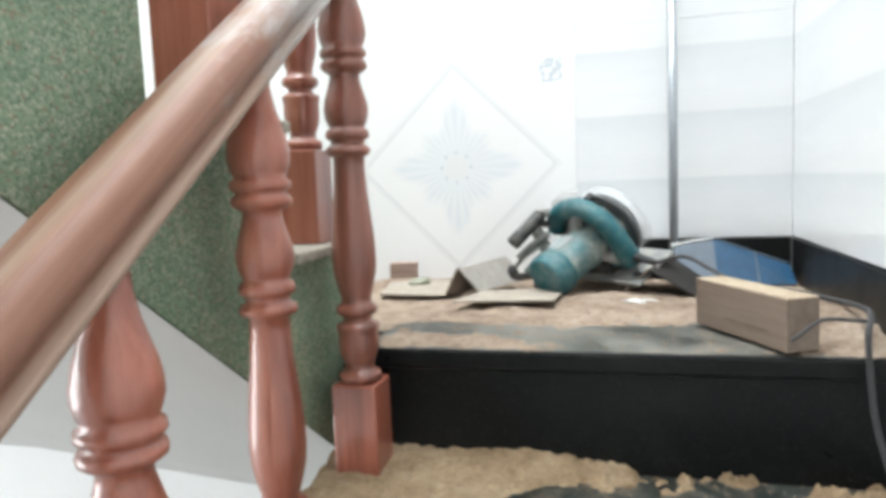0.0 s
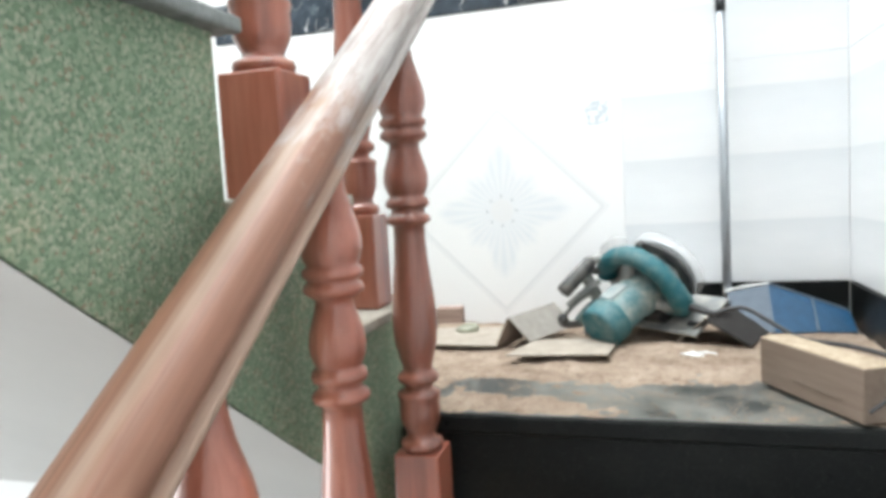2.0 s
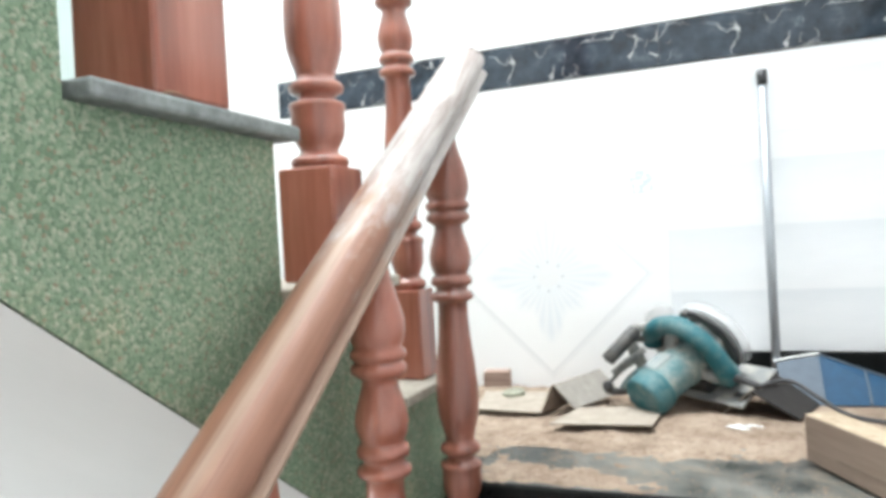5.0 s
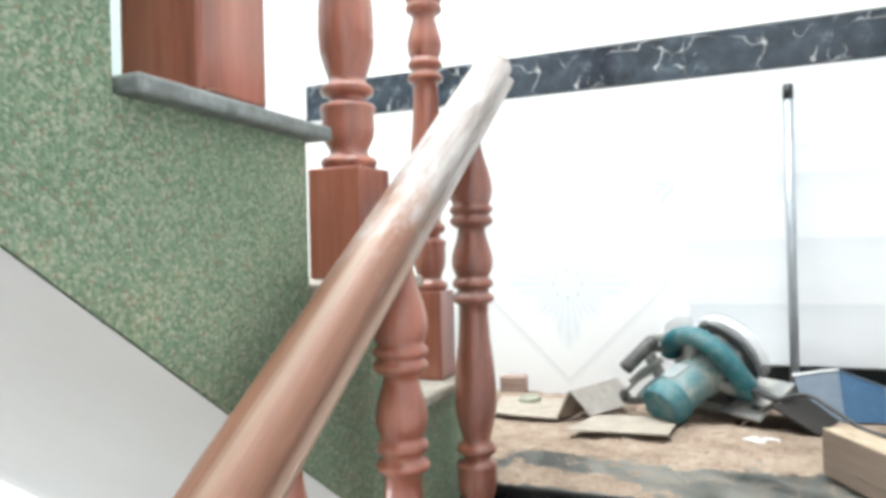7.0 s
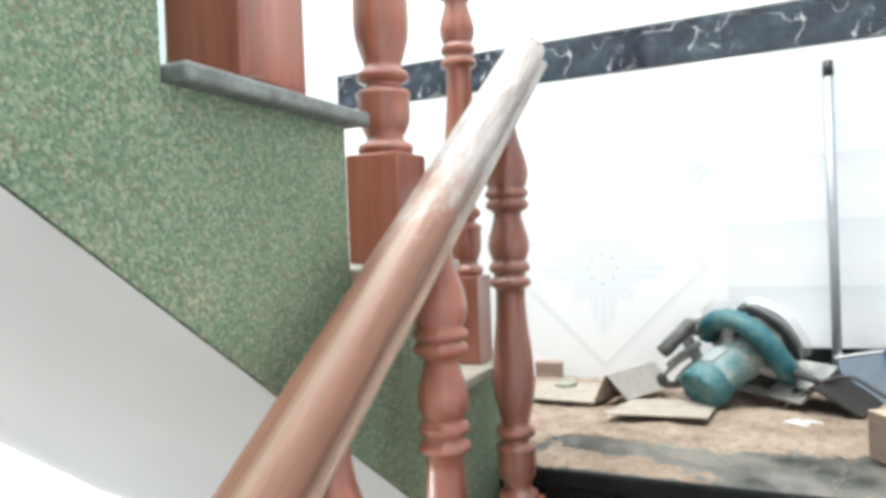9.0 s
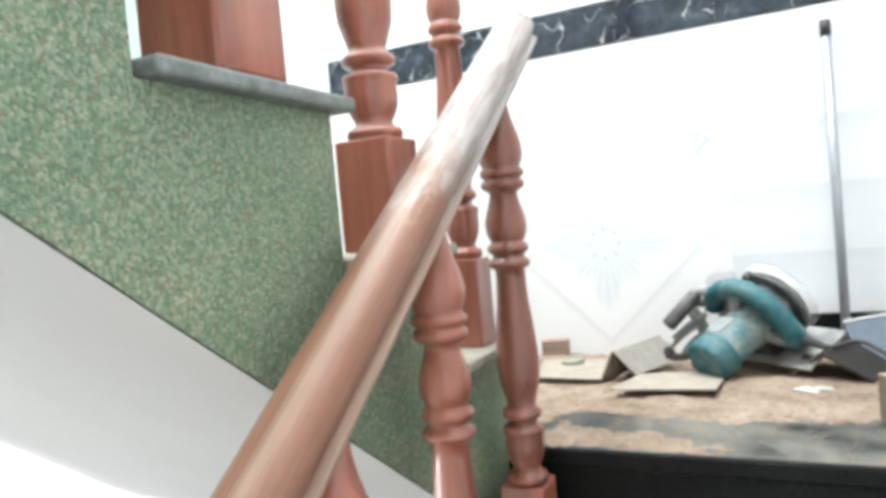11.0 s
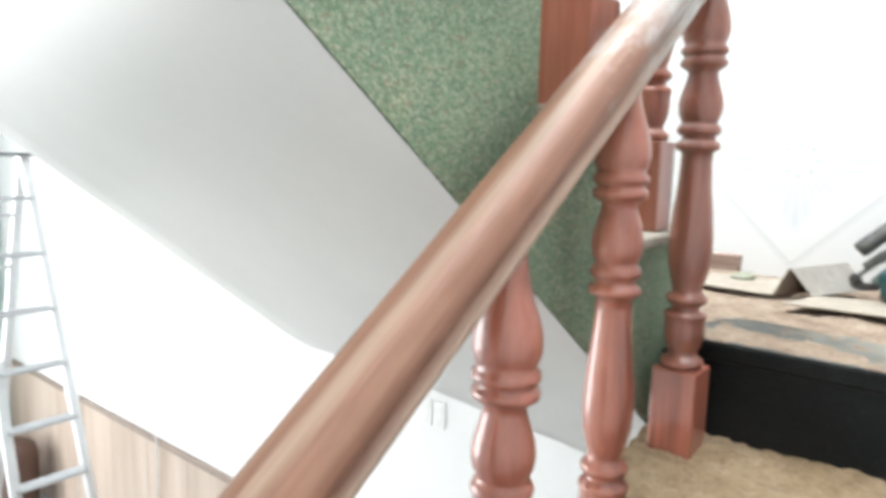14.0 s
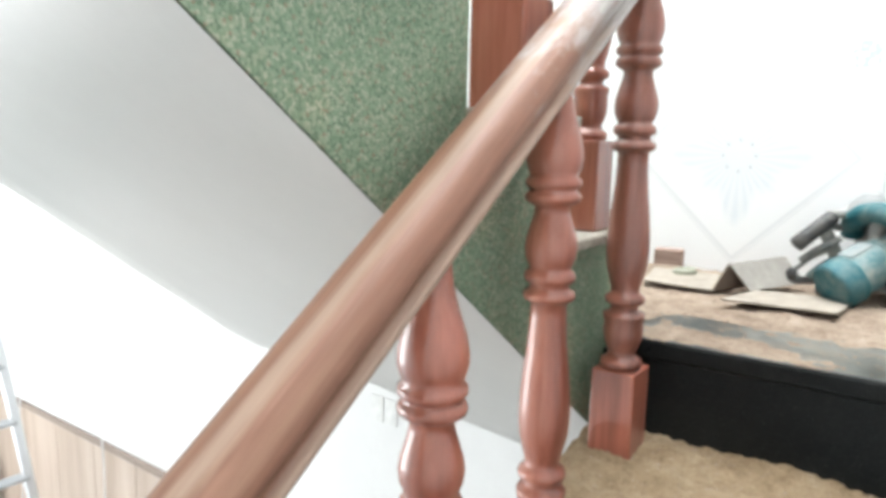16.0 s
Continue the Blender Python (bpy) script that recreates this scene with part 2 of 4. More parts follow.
def flower_tile():
    """White glazed tile with a printed rhombus and a pale blue flower; local x right, z up, centre at the origin."""
    m, n, l, p = material("flower_print_tile")
    sep = n.new("ShaderNodeSeparateXYZ")
    l.new(coords(n, l), sep.inputs[0])
    x, z = sep.outputs[0], sep.outputs[2]
    ax, az = calc(n, l, "ABSOLUTE", x), calc(n, l, "ABSOLUTE", z)
    d = calc(n, l, "ADD", ax, az)
    line = calc(n, l, "LESS_THAN", calc(n, l, "ABSOLUTE", calc(n, l, "SUBTRACT", d, 0.240)), 0.0055)
    line2 = calc(n, l, "LESS_THAN", calc(n, l, "ABSOLUTE", calc(n, l, "SUBTRACT", d, 0.252)), 0.002)
    r = calc(n, l, "SQRT", calc(n, l, "ADD", calc(n, l, "MULTIPLY", x, x), calc(n, l, "MULTIPLY", z, z)))
    ang = calc(n, l, "ARCTAN2", z, x)
    petal = calc(n, l, "MULTIPLY", calc(n, l, "ADD", 1.0, calc(n, l, "COSINE", calc(n, l, "MULTIPLY", ang, 8.0))), 0.5)
    long4 = calc(n, l, "MULTIPLY", calc(n, l, "ADD", 1.0, calc(n, l, "COSINE", calc(n, l, "MULTIPLY", ang, 4.0))), 0.5)
    reach = calc(n, l, "ADD", 0.085, calc(n, l, "ADD", calc(n, l, "MULTIPLY", petal, 0.035), calc(n, l, "MULTIPLY", long4, 0.05)))
    inside = n.new("ShaderNodeMapRange")
    inside.inputs["From Min"].default_value, inside.inputs["From Max"].default_value = 0.0, 0.03
    l.new(calc(n, l, "SUBTRACT", reach, r), inside.inputs["Value"])
    vein = calc(n, l, "MULTIPLY", calc(n, l, "ADD", 1.0, calc(n, l, "COSINE", calc(n, l, "MULTIPLY", ang, 32.0))), 0.5)
    fl = calc(n, l, "MULTIPLY", inside.outputs[0], calc(n, l, "ADD", 0.35, calc(n, l, "MULTIPLY", vein, 0.45)))
    heart = calc(n, l, "LESS_THAN", r, 0.028)
    c = mix(n, l, calc(n, l, "MULTIPLY", fl, 0.30), (0.875, 0.88, 0.88), (0.42, 0.54, 0.66))
    c = mix(n, l, calc(n, l, "MULTIPLY", calc(n, l, "MAXIMUM", line, line2), 0.22), c, (0.42, 0.45, 0.48))
    c = mix(n, l, calc(n, l, "MULTIPLY", heart, 0.6), c, (0.80, 0.80, 0.80))
    dots = calc(n, l, "MULTIPLY", calc(n, l, "LESS_THAN", calc(n, l, "ABSOLUTE", calc(n, l, "SUBTRACT", r, 0.036)), 0.003),
                calc(n, l, "GREATER_THAN", petal, 0.9))
    c = mix(n, l, calc(n, l, "MULTIPLY", dots, 0.35), c, (0.22, 0.24, 0.27))
    # small blue sprig in the upper right corner
    bx = calc(n, l, "SUBTRACT", x, 0.232)
    bz = calc(n, l, "SUBTRACT", z, 0.215)
    near = calc(n, l, "LESS_THAN", calc(n, l, "MAXIMUM", calc(n, l, "ABSOLUTE", bx), calc(n, l, "ABSOLUTE", bz)), 0.027)
    sprig = noise_tex(n, l, coords(n, l, (1, 1, 1)), 75, 2, 0.5, 0.8)
    c = mix(n, l, calc(n, l, "MULTIPLY", near, calc(n, l, "MULTIPLY", calc(n, l, "GREATER_THAN", sprig, 0.52), 0.5)), c, (0.34, 0.45, 0.52))
    l.new(c, p.inputs["Base Color"])
    p.inputs["Roughness"].default_value = 0.12
    return m


M_FLOWER = flower_tile()


def banded_tile():
    """Glazed tile with soft grey bands that fade upward, repeated every 0.145 m in height."""
    m, n, l, p = material("grey_banded_tile")
    sep = n.new("ShaderNodeSeparateXYZ")
    l.new(coords(n, l), sep.inputs[0])
    f = calc(n, l, "FRACT", calc(n, l, "DIVIDE", calc(n, l, "ADD", sep.outputs[2], 0.253), 0.145))
    c = ramp(n, l, f, [(0.0, (0.76, 0.78, 0.795)), (0.03, (0.85, 0.86, 0.865)), (0.45, (0.835, 0.85, 0.86)), (0.80, (0.79, 0.81, 0.825)), (1.0, (0.75, 0.775, 0.79))])
    a = noise_tex(n, l, coords(n, l, (1.5, 1, 8)), 4, 4, 0.6)
    c = mix(n, l, 0.6, c, ramp(n, l, a, [(0.3, (0.93, 0.94, 0.95)), (0.7, (1, 1, 1))]), "MULTIPLY")
    l.new(c, p.inputs["Base Color"])
    p.inputs["Roughness"].default_value = 0.10
    wave = calc(n, l, "SINE", calc(n, l, "MULTIPLY", f, 6.2832))
    bump(n, l, p, wave, 0.05, 0.004)
    return m


M_BANDED = banded_tile()


def veined_marble():
    m, n, l, p = material("white_veined_black_marble")
    v = coords(n, l)
    warp = noise_tex(n, l, v, 9, 4, 0.6, 0.8)
    vo = n.new("ShaderNodeTexVoronoi")
    vo.feature = "DISTANCE_TO_EDGE"
    vo.inputs["Scale"].default_value = 9
    comb = n.new("ShaderNodeVectorMath")
    comb.operation = "MULTIPLY_ADD"
    l.new(v, comb.inputs[0])
    comb.inputs[1].default_value = (1, 1, 1)
    sc = n.new("ShaderNodeVectorMath")
    sc.operation = "SCALE"
    nz = n.new("ShaderNodeTexNoise")
    nz.inputs["Scale"].default_value = 14
    l.new(v, nz.inputs["Vector"])
    l.new(nz.outputs["Color"], sc.inputs[0])
    sc.inputs["Scale"].default_value = 0.13
    l.new(sc.outputs[0], comb.inputs[2])
    l.new(comb.outputs[0], vo.inputs["Vector"])
    width = calc(n, l, "MULTIPLY", calc(n, l, "SUBTRACT", warp, 0.44), 0.10)
    vein = calc(n, l, "LESS_THAN", vo.outputs["Distance"], calc(n, l, "MAXIMUM", width, 0.0))
    cloud = noise_tex(n, l, v, 24, 4, 0.65)
    c = ramp(n, l, cloud, [(0.35, (0.012, 0.018, 0.026)), (0.6, (0.034, 0.052, 0.072)), (0.75, (0.10, 0.125, 0.14))])
    c = mix(n, l, calc(n, l, "MULTIPLY", vein, 0.6), c, (0.60, 0.62, 0.62))
    l.new(c, p.inputs["Base Color"])
    p.inputs["Roughness"].default_value = 0.10
    return m


M_MARBLE = veined_marble()


def plain(name, colour, rough=0.5, metal=0.0, tone=0.12, scale=30.0):
    m, n, l, p = material(name)
    a = noise_tex(n, l, coords(n, l), scale, 4, 0.65)
    l.new(ramp(n, l, a, [(0.3, tuple(k * (1 - tone) for k in colour)), (0.7, tuple(min(1, k * (1 + tone * 0.6)) for k in colour))]), p.inputs["Base Color"])
    p.inputs["Roughness"].default_value, p.inputs["Metallic"].default_value = rough, metal
    return m


def dusted(name, colour, rough=0.45, amount=0.5):
    """A tool's surface with sawdust caught on it in patches."""
    m, n, l, p = material(name)
    v = coords(n, l)
    a = noise_tex(n, l, v, 26, 5, 0.7)
    b = noise_tex(n, l, v, 240, 3, 0.7)
    f = calc(n, l, "MULTIPLY", ramp(n, l, a, [(0.42, (0, 0, 0)), (0.66, (1, 1, 1))]), amount)
    f = calc(n, l, "MULTIPLY", f, calc(n, l, "ADD", 0.4, b))
    l.new(mix(n, l, f, colour, (0.55, 0.50, 0.42)), p.inputs["Base Color"])
    l.new(calc(n, l, "ADD", rough, calc(n, l, "MULTIPLY", f, 0.4)), p.inputs["Roughness"])
    return m


M_TEAL = dusted("teal_tool_plastic", (0.004, 0.105, 0.125), 0.6, 0.22)
M_TEAL_DUSTY = dusted("dusty_teal_housing", (0.075, 0.170, 0.185), 0.6, 0.6)
M_CAST = dusted("cast_aluminium", (0.19, 0.20, 0.20), 0.45, 0.5)
M_DARK = dusted("dark_rubber", (0.028, 0.030, 0.033), 0.5, 0.16)
M_GUARD = dusted("grey_blade_guard", (0.085, 0.09, 0.095), 0.5, 0.18)
M_LABEL = dusted("worn_label", (0.22, 0.27, 0.28), 0.5, 0.35)
M_PAPER = plain("label_paper", (0.75, 0.76, 0.74), 0.6)
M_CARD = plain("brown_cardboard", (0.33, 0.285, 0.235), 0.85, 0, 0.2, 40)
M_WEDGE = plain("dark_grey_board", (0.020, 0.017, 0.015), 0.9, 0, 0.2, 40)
M_CARD_SHADED = plain("shaded_brown_cardboard", (0.16, 0.12, 0.09), 0.9, 0, 0.2, 40)
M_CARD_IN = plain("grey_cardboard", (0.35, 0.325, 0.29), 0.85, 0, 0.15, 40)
M_CABLE = plain("dusty_black_cable", (0.040, 0.040, 0.042), 0.65, 0, 0.3, 60)
M_STEEL = plain("chromed_steel", (0.66, 0.68, 0.70), 0.38, 0.85, 0.05)
M_POLE = plain("dull_steel_tube", (0.40, 0.43, 0.46), 0.42, 0.55, 0.1)
M_ALU = plain("aluminium", (0.60, 0.61, 0.62), 0.4, 0.45, 0.06)
M_RUNG = plain("grey_aluminium_tread", (0.40, 0.41, 0.42), 0.5, 0.3, 0.06)
M_CAP = plain("black_plastic_cap", (0.02, 0.022, 0.025), 0.5)
M_BLUE = plain("blue_plastic", (0.004, 0.058, 0.13), 0.5, 0, 0.2, 60)
M_FROST = plain("frosted_grey_plastic", (0.085, 0.115, 0.15), 0.5, 0, 0.12, 50)
M_RED = plain("red_plastic", (0.50, 0.05, 0.06), 0.4)
M_BROWN = plain("dark_brown_pail", (0.10, 0.05, 0.035), 0.5)
M_DUSTY_SLAB = plain("dusty_stone_tread", (0.36, 0.325, 0.27), 0.8, 0, 0.3, 60)
M_SLAB = plain("grey_stone_tread", (0.185, 0.20, 0.195), 0.6, 0, 0.45, 55)
M_CAPRAIL = plain("dull_brown_moulding", (0.27, 0.21, 0.175), 0.6)
M_TOPCAP = plain("dark_grey_plastic", (0.12, 0.125, 0.13), 0.5)
M_SWITCH = plain("white_switch_plastic", (0.78, 0.78, 0.76), 0.35)
M_GREYBAR = plain("grey_plastic", (0.42, 0.43, 0.44), 0.5)


def clear_plastic():
    m, n, l, p = material("scratched_clear_plastic")
    p.inputs["Base Color"].default_value = (0.62, 0.64, 0.64, 1)
    p.inputs["Roughness"].default_value = 0.3
    a = noise_tex(n, l, coords(n, l), 30, 4, 0.6)
    l.new(calc(n, l, "ADD", 0.03, calc(n, l, "MULTIPLY", a, 0.32)), p.inputs["Alpha"])
    return m


M_CLEAR = clear_plastic()


# ---- mesh helpers ----
def finish(name, bm, mat, parent=None, smooth=False):
    me = bpy.data.meshes.new(name)
    bmesh.ops.recalc_face_normals(bm, faces=bm.faces)
    bm.to_mesh(me)
    bm.free()
    for f in me.polygons:
        f.use_smooth = smooth
    if mat:
        me.materials.append(mat)
    ob = new(name, me)
    if parent:
        ob.parent = parent
    return ob


def part(name, bm, mat, parent, label="", smooth=False):
    return tagged(finish(name, bm, mat, parent, smooth), label)


def empty(name, m=None):
    ob = new(name)
    ob.empty_display_size = 0.05
    if m:
        ob.matrix_basis = m
    return ob


def box(x0, x1, y0, y1, z0, z1, bevel=0.0, seg=1):
    bm = bmesh.new()
    bmesh.ops.create_cube(bm, size=1)
    for v in bm.verts:
        v.co = ((x0 + x1) / 2 + v.co.x * (x1 - x0), (y0 + y1) / 2 + v.co.y * (y1 - y0), (z0 + z1) / 2 + v.co.z * (z1 - z0))
    if bevel:
        bmesh.ops.bevel(bm, geom=bm.edges[:], offset=bevel, segments=seg, affect="EDGES", profile=0.5)
    return bm


def prism(outline, lo, hi, axis="x", bevel=0.0):
    """A closed outline of (u, v) pushed from lo to hi along an axis: x takes (y, z), y takes (x, z), z takes (x, y)."""
    bm = bmesh.new()
    put = {"x": lambda u, v, w: (w, u, v), "y": lambda u, v, w: (u, w, v), "z": lambda u, v, w: (u, v, w)}[axis]
    a = [bm.verts.new(put(u, v, lo)) for u, v in outline]
    b = [bm.verts.new(put(u, v, hi)) for u, v in outline]
    bm.faces.new(a), bm.faces.new(b[::-1])
    for i in range(len(a)):
        j = (i + 1) % len(a)
        bm.faces.new((a[i], b[i], b[j], a[j]))
    if bevel:
        bmesh.ops.recalc_face_normals(bm, faces=bm.faces)
        bmesh.ops.bevel(bm, geom=bm.edges[:], offset=bevel, segments=2, affect="EDGES", profile=0.5)
    return bm


def lathe(profile, seg=32, bm=None, m=None):
    """Turns (radius, height) pairs round the z axis; m places the result."""
    bm = bm or bmesh.new()
    m = m or Matrix()
    rings = []
    for r, z in profile:
        if r < 1e-5:
            rings.append([bm.verts.new(m @ Vector((0, 0, z)))])
        else:
            rings.append([bm.verts.new(m @ Vector((r * math.cos(2 * math.pi * i / seg), r * math.sin(2 * math.pi * i / seg), z))) for i in range(seg)])
    for a, b in zip(rings, rings[1:]):
        for i in range(seg):
            j = (i + 1) % seg
            if len(a) == 1 and len(b) == 1:
                continue
            if len(a) == 1:
                bm.faces.new((a[0], b[i], b[j]))
            elif len(b) == 1:
                bm.faces.new((a[i], b[0], a[j]))
            else:
                bm.faces.new((a[i], b[i], b[j], a[j]))
    return bm


def between(a, b):
    """A pose at a whose z axis points at b."""
    a, b = Vector(a), Vector(b)
    return Matrix.Translation(a) @ (b - a).to_track_quat("Z", "Y").to_matrix().to_4x4()


def rod(a, b, r, seg=16, bm=None, r2=None):
    h = (Vector(b) - Vector(a)).length
    return lathe([(0, 0), (r, 0), (r2 or r, h), (0, h)], seg, bm, between(a, b))


def spline(points, steps=8):
    """Catmull-Rom through the points."""
    p = [Vector(q) for q in points]
    p = [p[0] * 2 - p[1], *p, p[-1] * 2 - p[-2]]
    out = []
    for i in range(1, len(p) - 2):
        for k in range(steps):
            t = k / steps
            out.append(0.5 * ((2 * p[i]) + (p[i + 1] - p[i - 1]) * t + (2 * p[i - 1] - 5 * p[i] + 4 * p[i + 1] - p[i + 2]) * t * t
                              + (3 * p[i] - p[i - 1] - 3 * p[i + 1] + p[i + 2]) * t ** 3))
    return out + [p[-2]]


def tube(points, r, seg=10, flat=1.0, steps=8, radii=None):
    """A round or flattened tube along a spline."""
    pts = spline(points, steps)
    bm = bmesh.new()
    rings = []
    up = Vector((0.03, 0.02, 1)).normalized()
    for i, q in enumerate(pts):
        d = (pts[min(i + 1, len(pts) - 1)] - pts[max(i - 1, 0)]).normalized()
        s = d.cross(up).normalized()
        u = s.cross(d)
        rr = r
        if radii:
            k = i / (len(pts) - 1) * (len(radii) - 1)
            a = int(min(k, len(radii) - 2))
            rr = radii[a] + (radii[a + 1] - radii[a]) * (k - a)
        rings.append([bm.verts.new(q + s * rr * flat * math.cos(2 * math.pi * j / seg) + u * rr * math.sin(2 * math.pi * j / seg)) for j in range(seg)])
    for a, b in zip(rings, rings[1:]):
        for j in range(seg):
            k = (j + 1) % seg
            bm.faces.new((a[j], b[j], b[k], a[k]))
    bm.faces.new(rings[0]), bm.faces.new(rings[-1][::-1])
    return bm


# ---- structure ----
def structure(name, bm, mat, label, category, smooth=False):
    return tagged(finish(name, bm, mat, None, smooth), label, category, kind="structure")


TOP = 6.0
wall_back = structure("wall_north", box(WALL_L - 0.2, WALL_R + 0.2, WALL_Y + 0.012, WALL_Y + 0.22, FLOOR, TOP), M_PLASTER,
                      "white painted back wall of the stairwell and room", "wall")
structure("wall_east", box(WALL_R + 0.012, WALL_R + 0.2, FRONT_Y - 0.2, WALL_Y + 0.012, FLOOR, TOP), M_PLASTER, "white wall beside the lower flight of stairs", "wall")
def joined(boxes):
    """Several boxes in one mesh."""
    bm = bmesh.new()
    for b in boxes:
        other = box(*b)
        me = bpy.data.meshes.new("tmp")
        other.to_mesh(me), other.free()
        bm.from_mesh(me)
        bpy.data.meshes.remove(me)
    return bm


# west wall with its wide doorway to the street
DOOR = (-3.95, -0.55, 2.42)              # south jamb, north jamb, head
structure("wall_west", joined([(WALL_L - 0.2, WALL_L, DOOR[1], WALL_Y + 0.012, FLOOR, 3.75), (WALL_L - 0.2, WALL_L, FRONT_Y - 0.2, DOOR[0], FLOOR, 3.75),
                               (WALL_L - 0.2, WALL_L, DOOR[0], DOOR[1], DOOR[2], 3.75)]), M_WALL_SHADED, "side wall coloured grey-green for its shade, with a wide doorway to the street", "wall")
structure("wall_south", box(WALL_L, WALL_R + 0.012, FRONT_Y - 0.2, FRONT_Y, FLOOR, TOP), M_PLASTER, "plain white end wall of the room", "wall")
structure("floor", box(WALL_L - 0.2, WALL_R + 0.2, FRONT_Y - 0.2, WALL_Y + 0.22, FLOOR - 0.15, FLOOR), M_FLOOR, "pale glossy tiled floor of the lower room", "floor")
structure("ceiling", box(WALL_L - 0.2, -1.82, FRONT_Y - 0.2, WALL_Y + 0.012, 3.75, 3.9), M_PLASTER, "plain white ceiling over the room", "ceiling")
structure("wall_upper", box(-1.97, -1.82, FRONT_Y - 0.2, WALL_Y + 0.012, 3.9, TOP), M_PLASTER, "white wall above the room's ceiling", "wall")
structure("ceiling_stairwell", box(-1.97, WALL_R + 0.2, FRONT_Y - 0.2, WALL_Y + 0.22, TOP, TOP + 0.15), M_PLASTER, "white ceiling high over the stairwell", "ceiling")


def lower_flight():
    """Twelve black granite steps up to the landing, the dusty ones near the top."""
    root = tagged(empty("stairs_lower"), "black granite staircase dusted with sawdust, rising to a landing", "staircase", kind="structure")
    n = int(round((ZL - FLOOR) / RISE))
    for i in range(1, n):
        z, y = ZL - RISE * i, NOSE - GOING * i
        ob = part("tread", box(-0.065, WALL_R, y, y + GOING + 0.025, z - 0.028, z, 0.004), M_GRANITE, root)
        if i < 4:
            ob.data.materials.append(M_DAMP)
            for f in ob.data.polygons:
                f.material_index = 1 if f.normal.z > 0.95 else 0
        part("riser", box(-0.055, WALL_R, y + GOING + 0.005, y + GOING + 0.022, z, z + RISE - 0.0285), M_GRANITE, root)
    # concrete body under the treads
    pts = [(NOSE - GOING * (n - 1) + 0.03, FLOOR)]
    for i in range(n - 1, 0, -1):
        y, z = NOSE - GOING * i + 0.026, ZL - RISE * i - 0.0285
        pts += [(y, z), (y + GOING - 0.003, z)]
    pts += [(NOSE + 0.026, ZL - 0.35), (NOSE + 0.026, ZL - 0.6), (NOSE - GOING * (n - 4), FLOOR)]
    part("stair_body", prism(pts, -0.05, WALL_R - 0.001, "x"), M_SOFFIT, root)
    return root


lower_flight()

def dusty_top(ob):
    ob.data.materials.append(M_DUSTY)
    for f in ob.data.polygons:
        f.material_index = 1 if f.normal.z > 0.95 else 0
    return ob


landing = dusty_top(structure("landing", box(-0.026, WALL_R + 0.01, NOSE, WALL_Y + 0.01, ZL - 0.032, ZL, 0.006, 2), M_GRANITE,
                              "black granite landing slab with dust smears", "landing"))
structure("landing_riser", box(-0.026, WALL_R + 0.01, NOSE + 0.018, NOSE + 0.036, ZL - RISE, ZL - 0.033), M_GRANITE, "polished black granite riser below the landing", "riser")
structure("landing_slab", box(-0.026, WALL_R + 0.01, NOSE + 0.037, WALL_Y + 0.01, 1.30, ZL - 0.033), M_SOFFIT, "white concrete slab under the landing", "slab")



# upper flight: levels of its treads and the y of its risers
UP = [(ZL + 0.1654 + UP_RISE * i, 0.175 - UP_GOING * i) for i in range(6)]   # (top of tread, front of riser)


def soffit_z(y):
    return max(1.247, 1.626 - 0.741 * y)


half_landing = structure("half_landing", box(SOFFIT_X, -0.0265, UP[0][1] + 0.0005, WALL_Y + 0.01, ZL - 0.03, ZL - 0.0008), M_DUSTY, "dusty black granite half landing before the upper stairs", "landing")


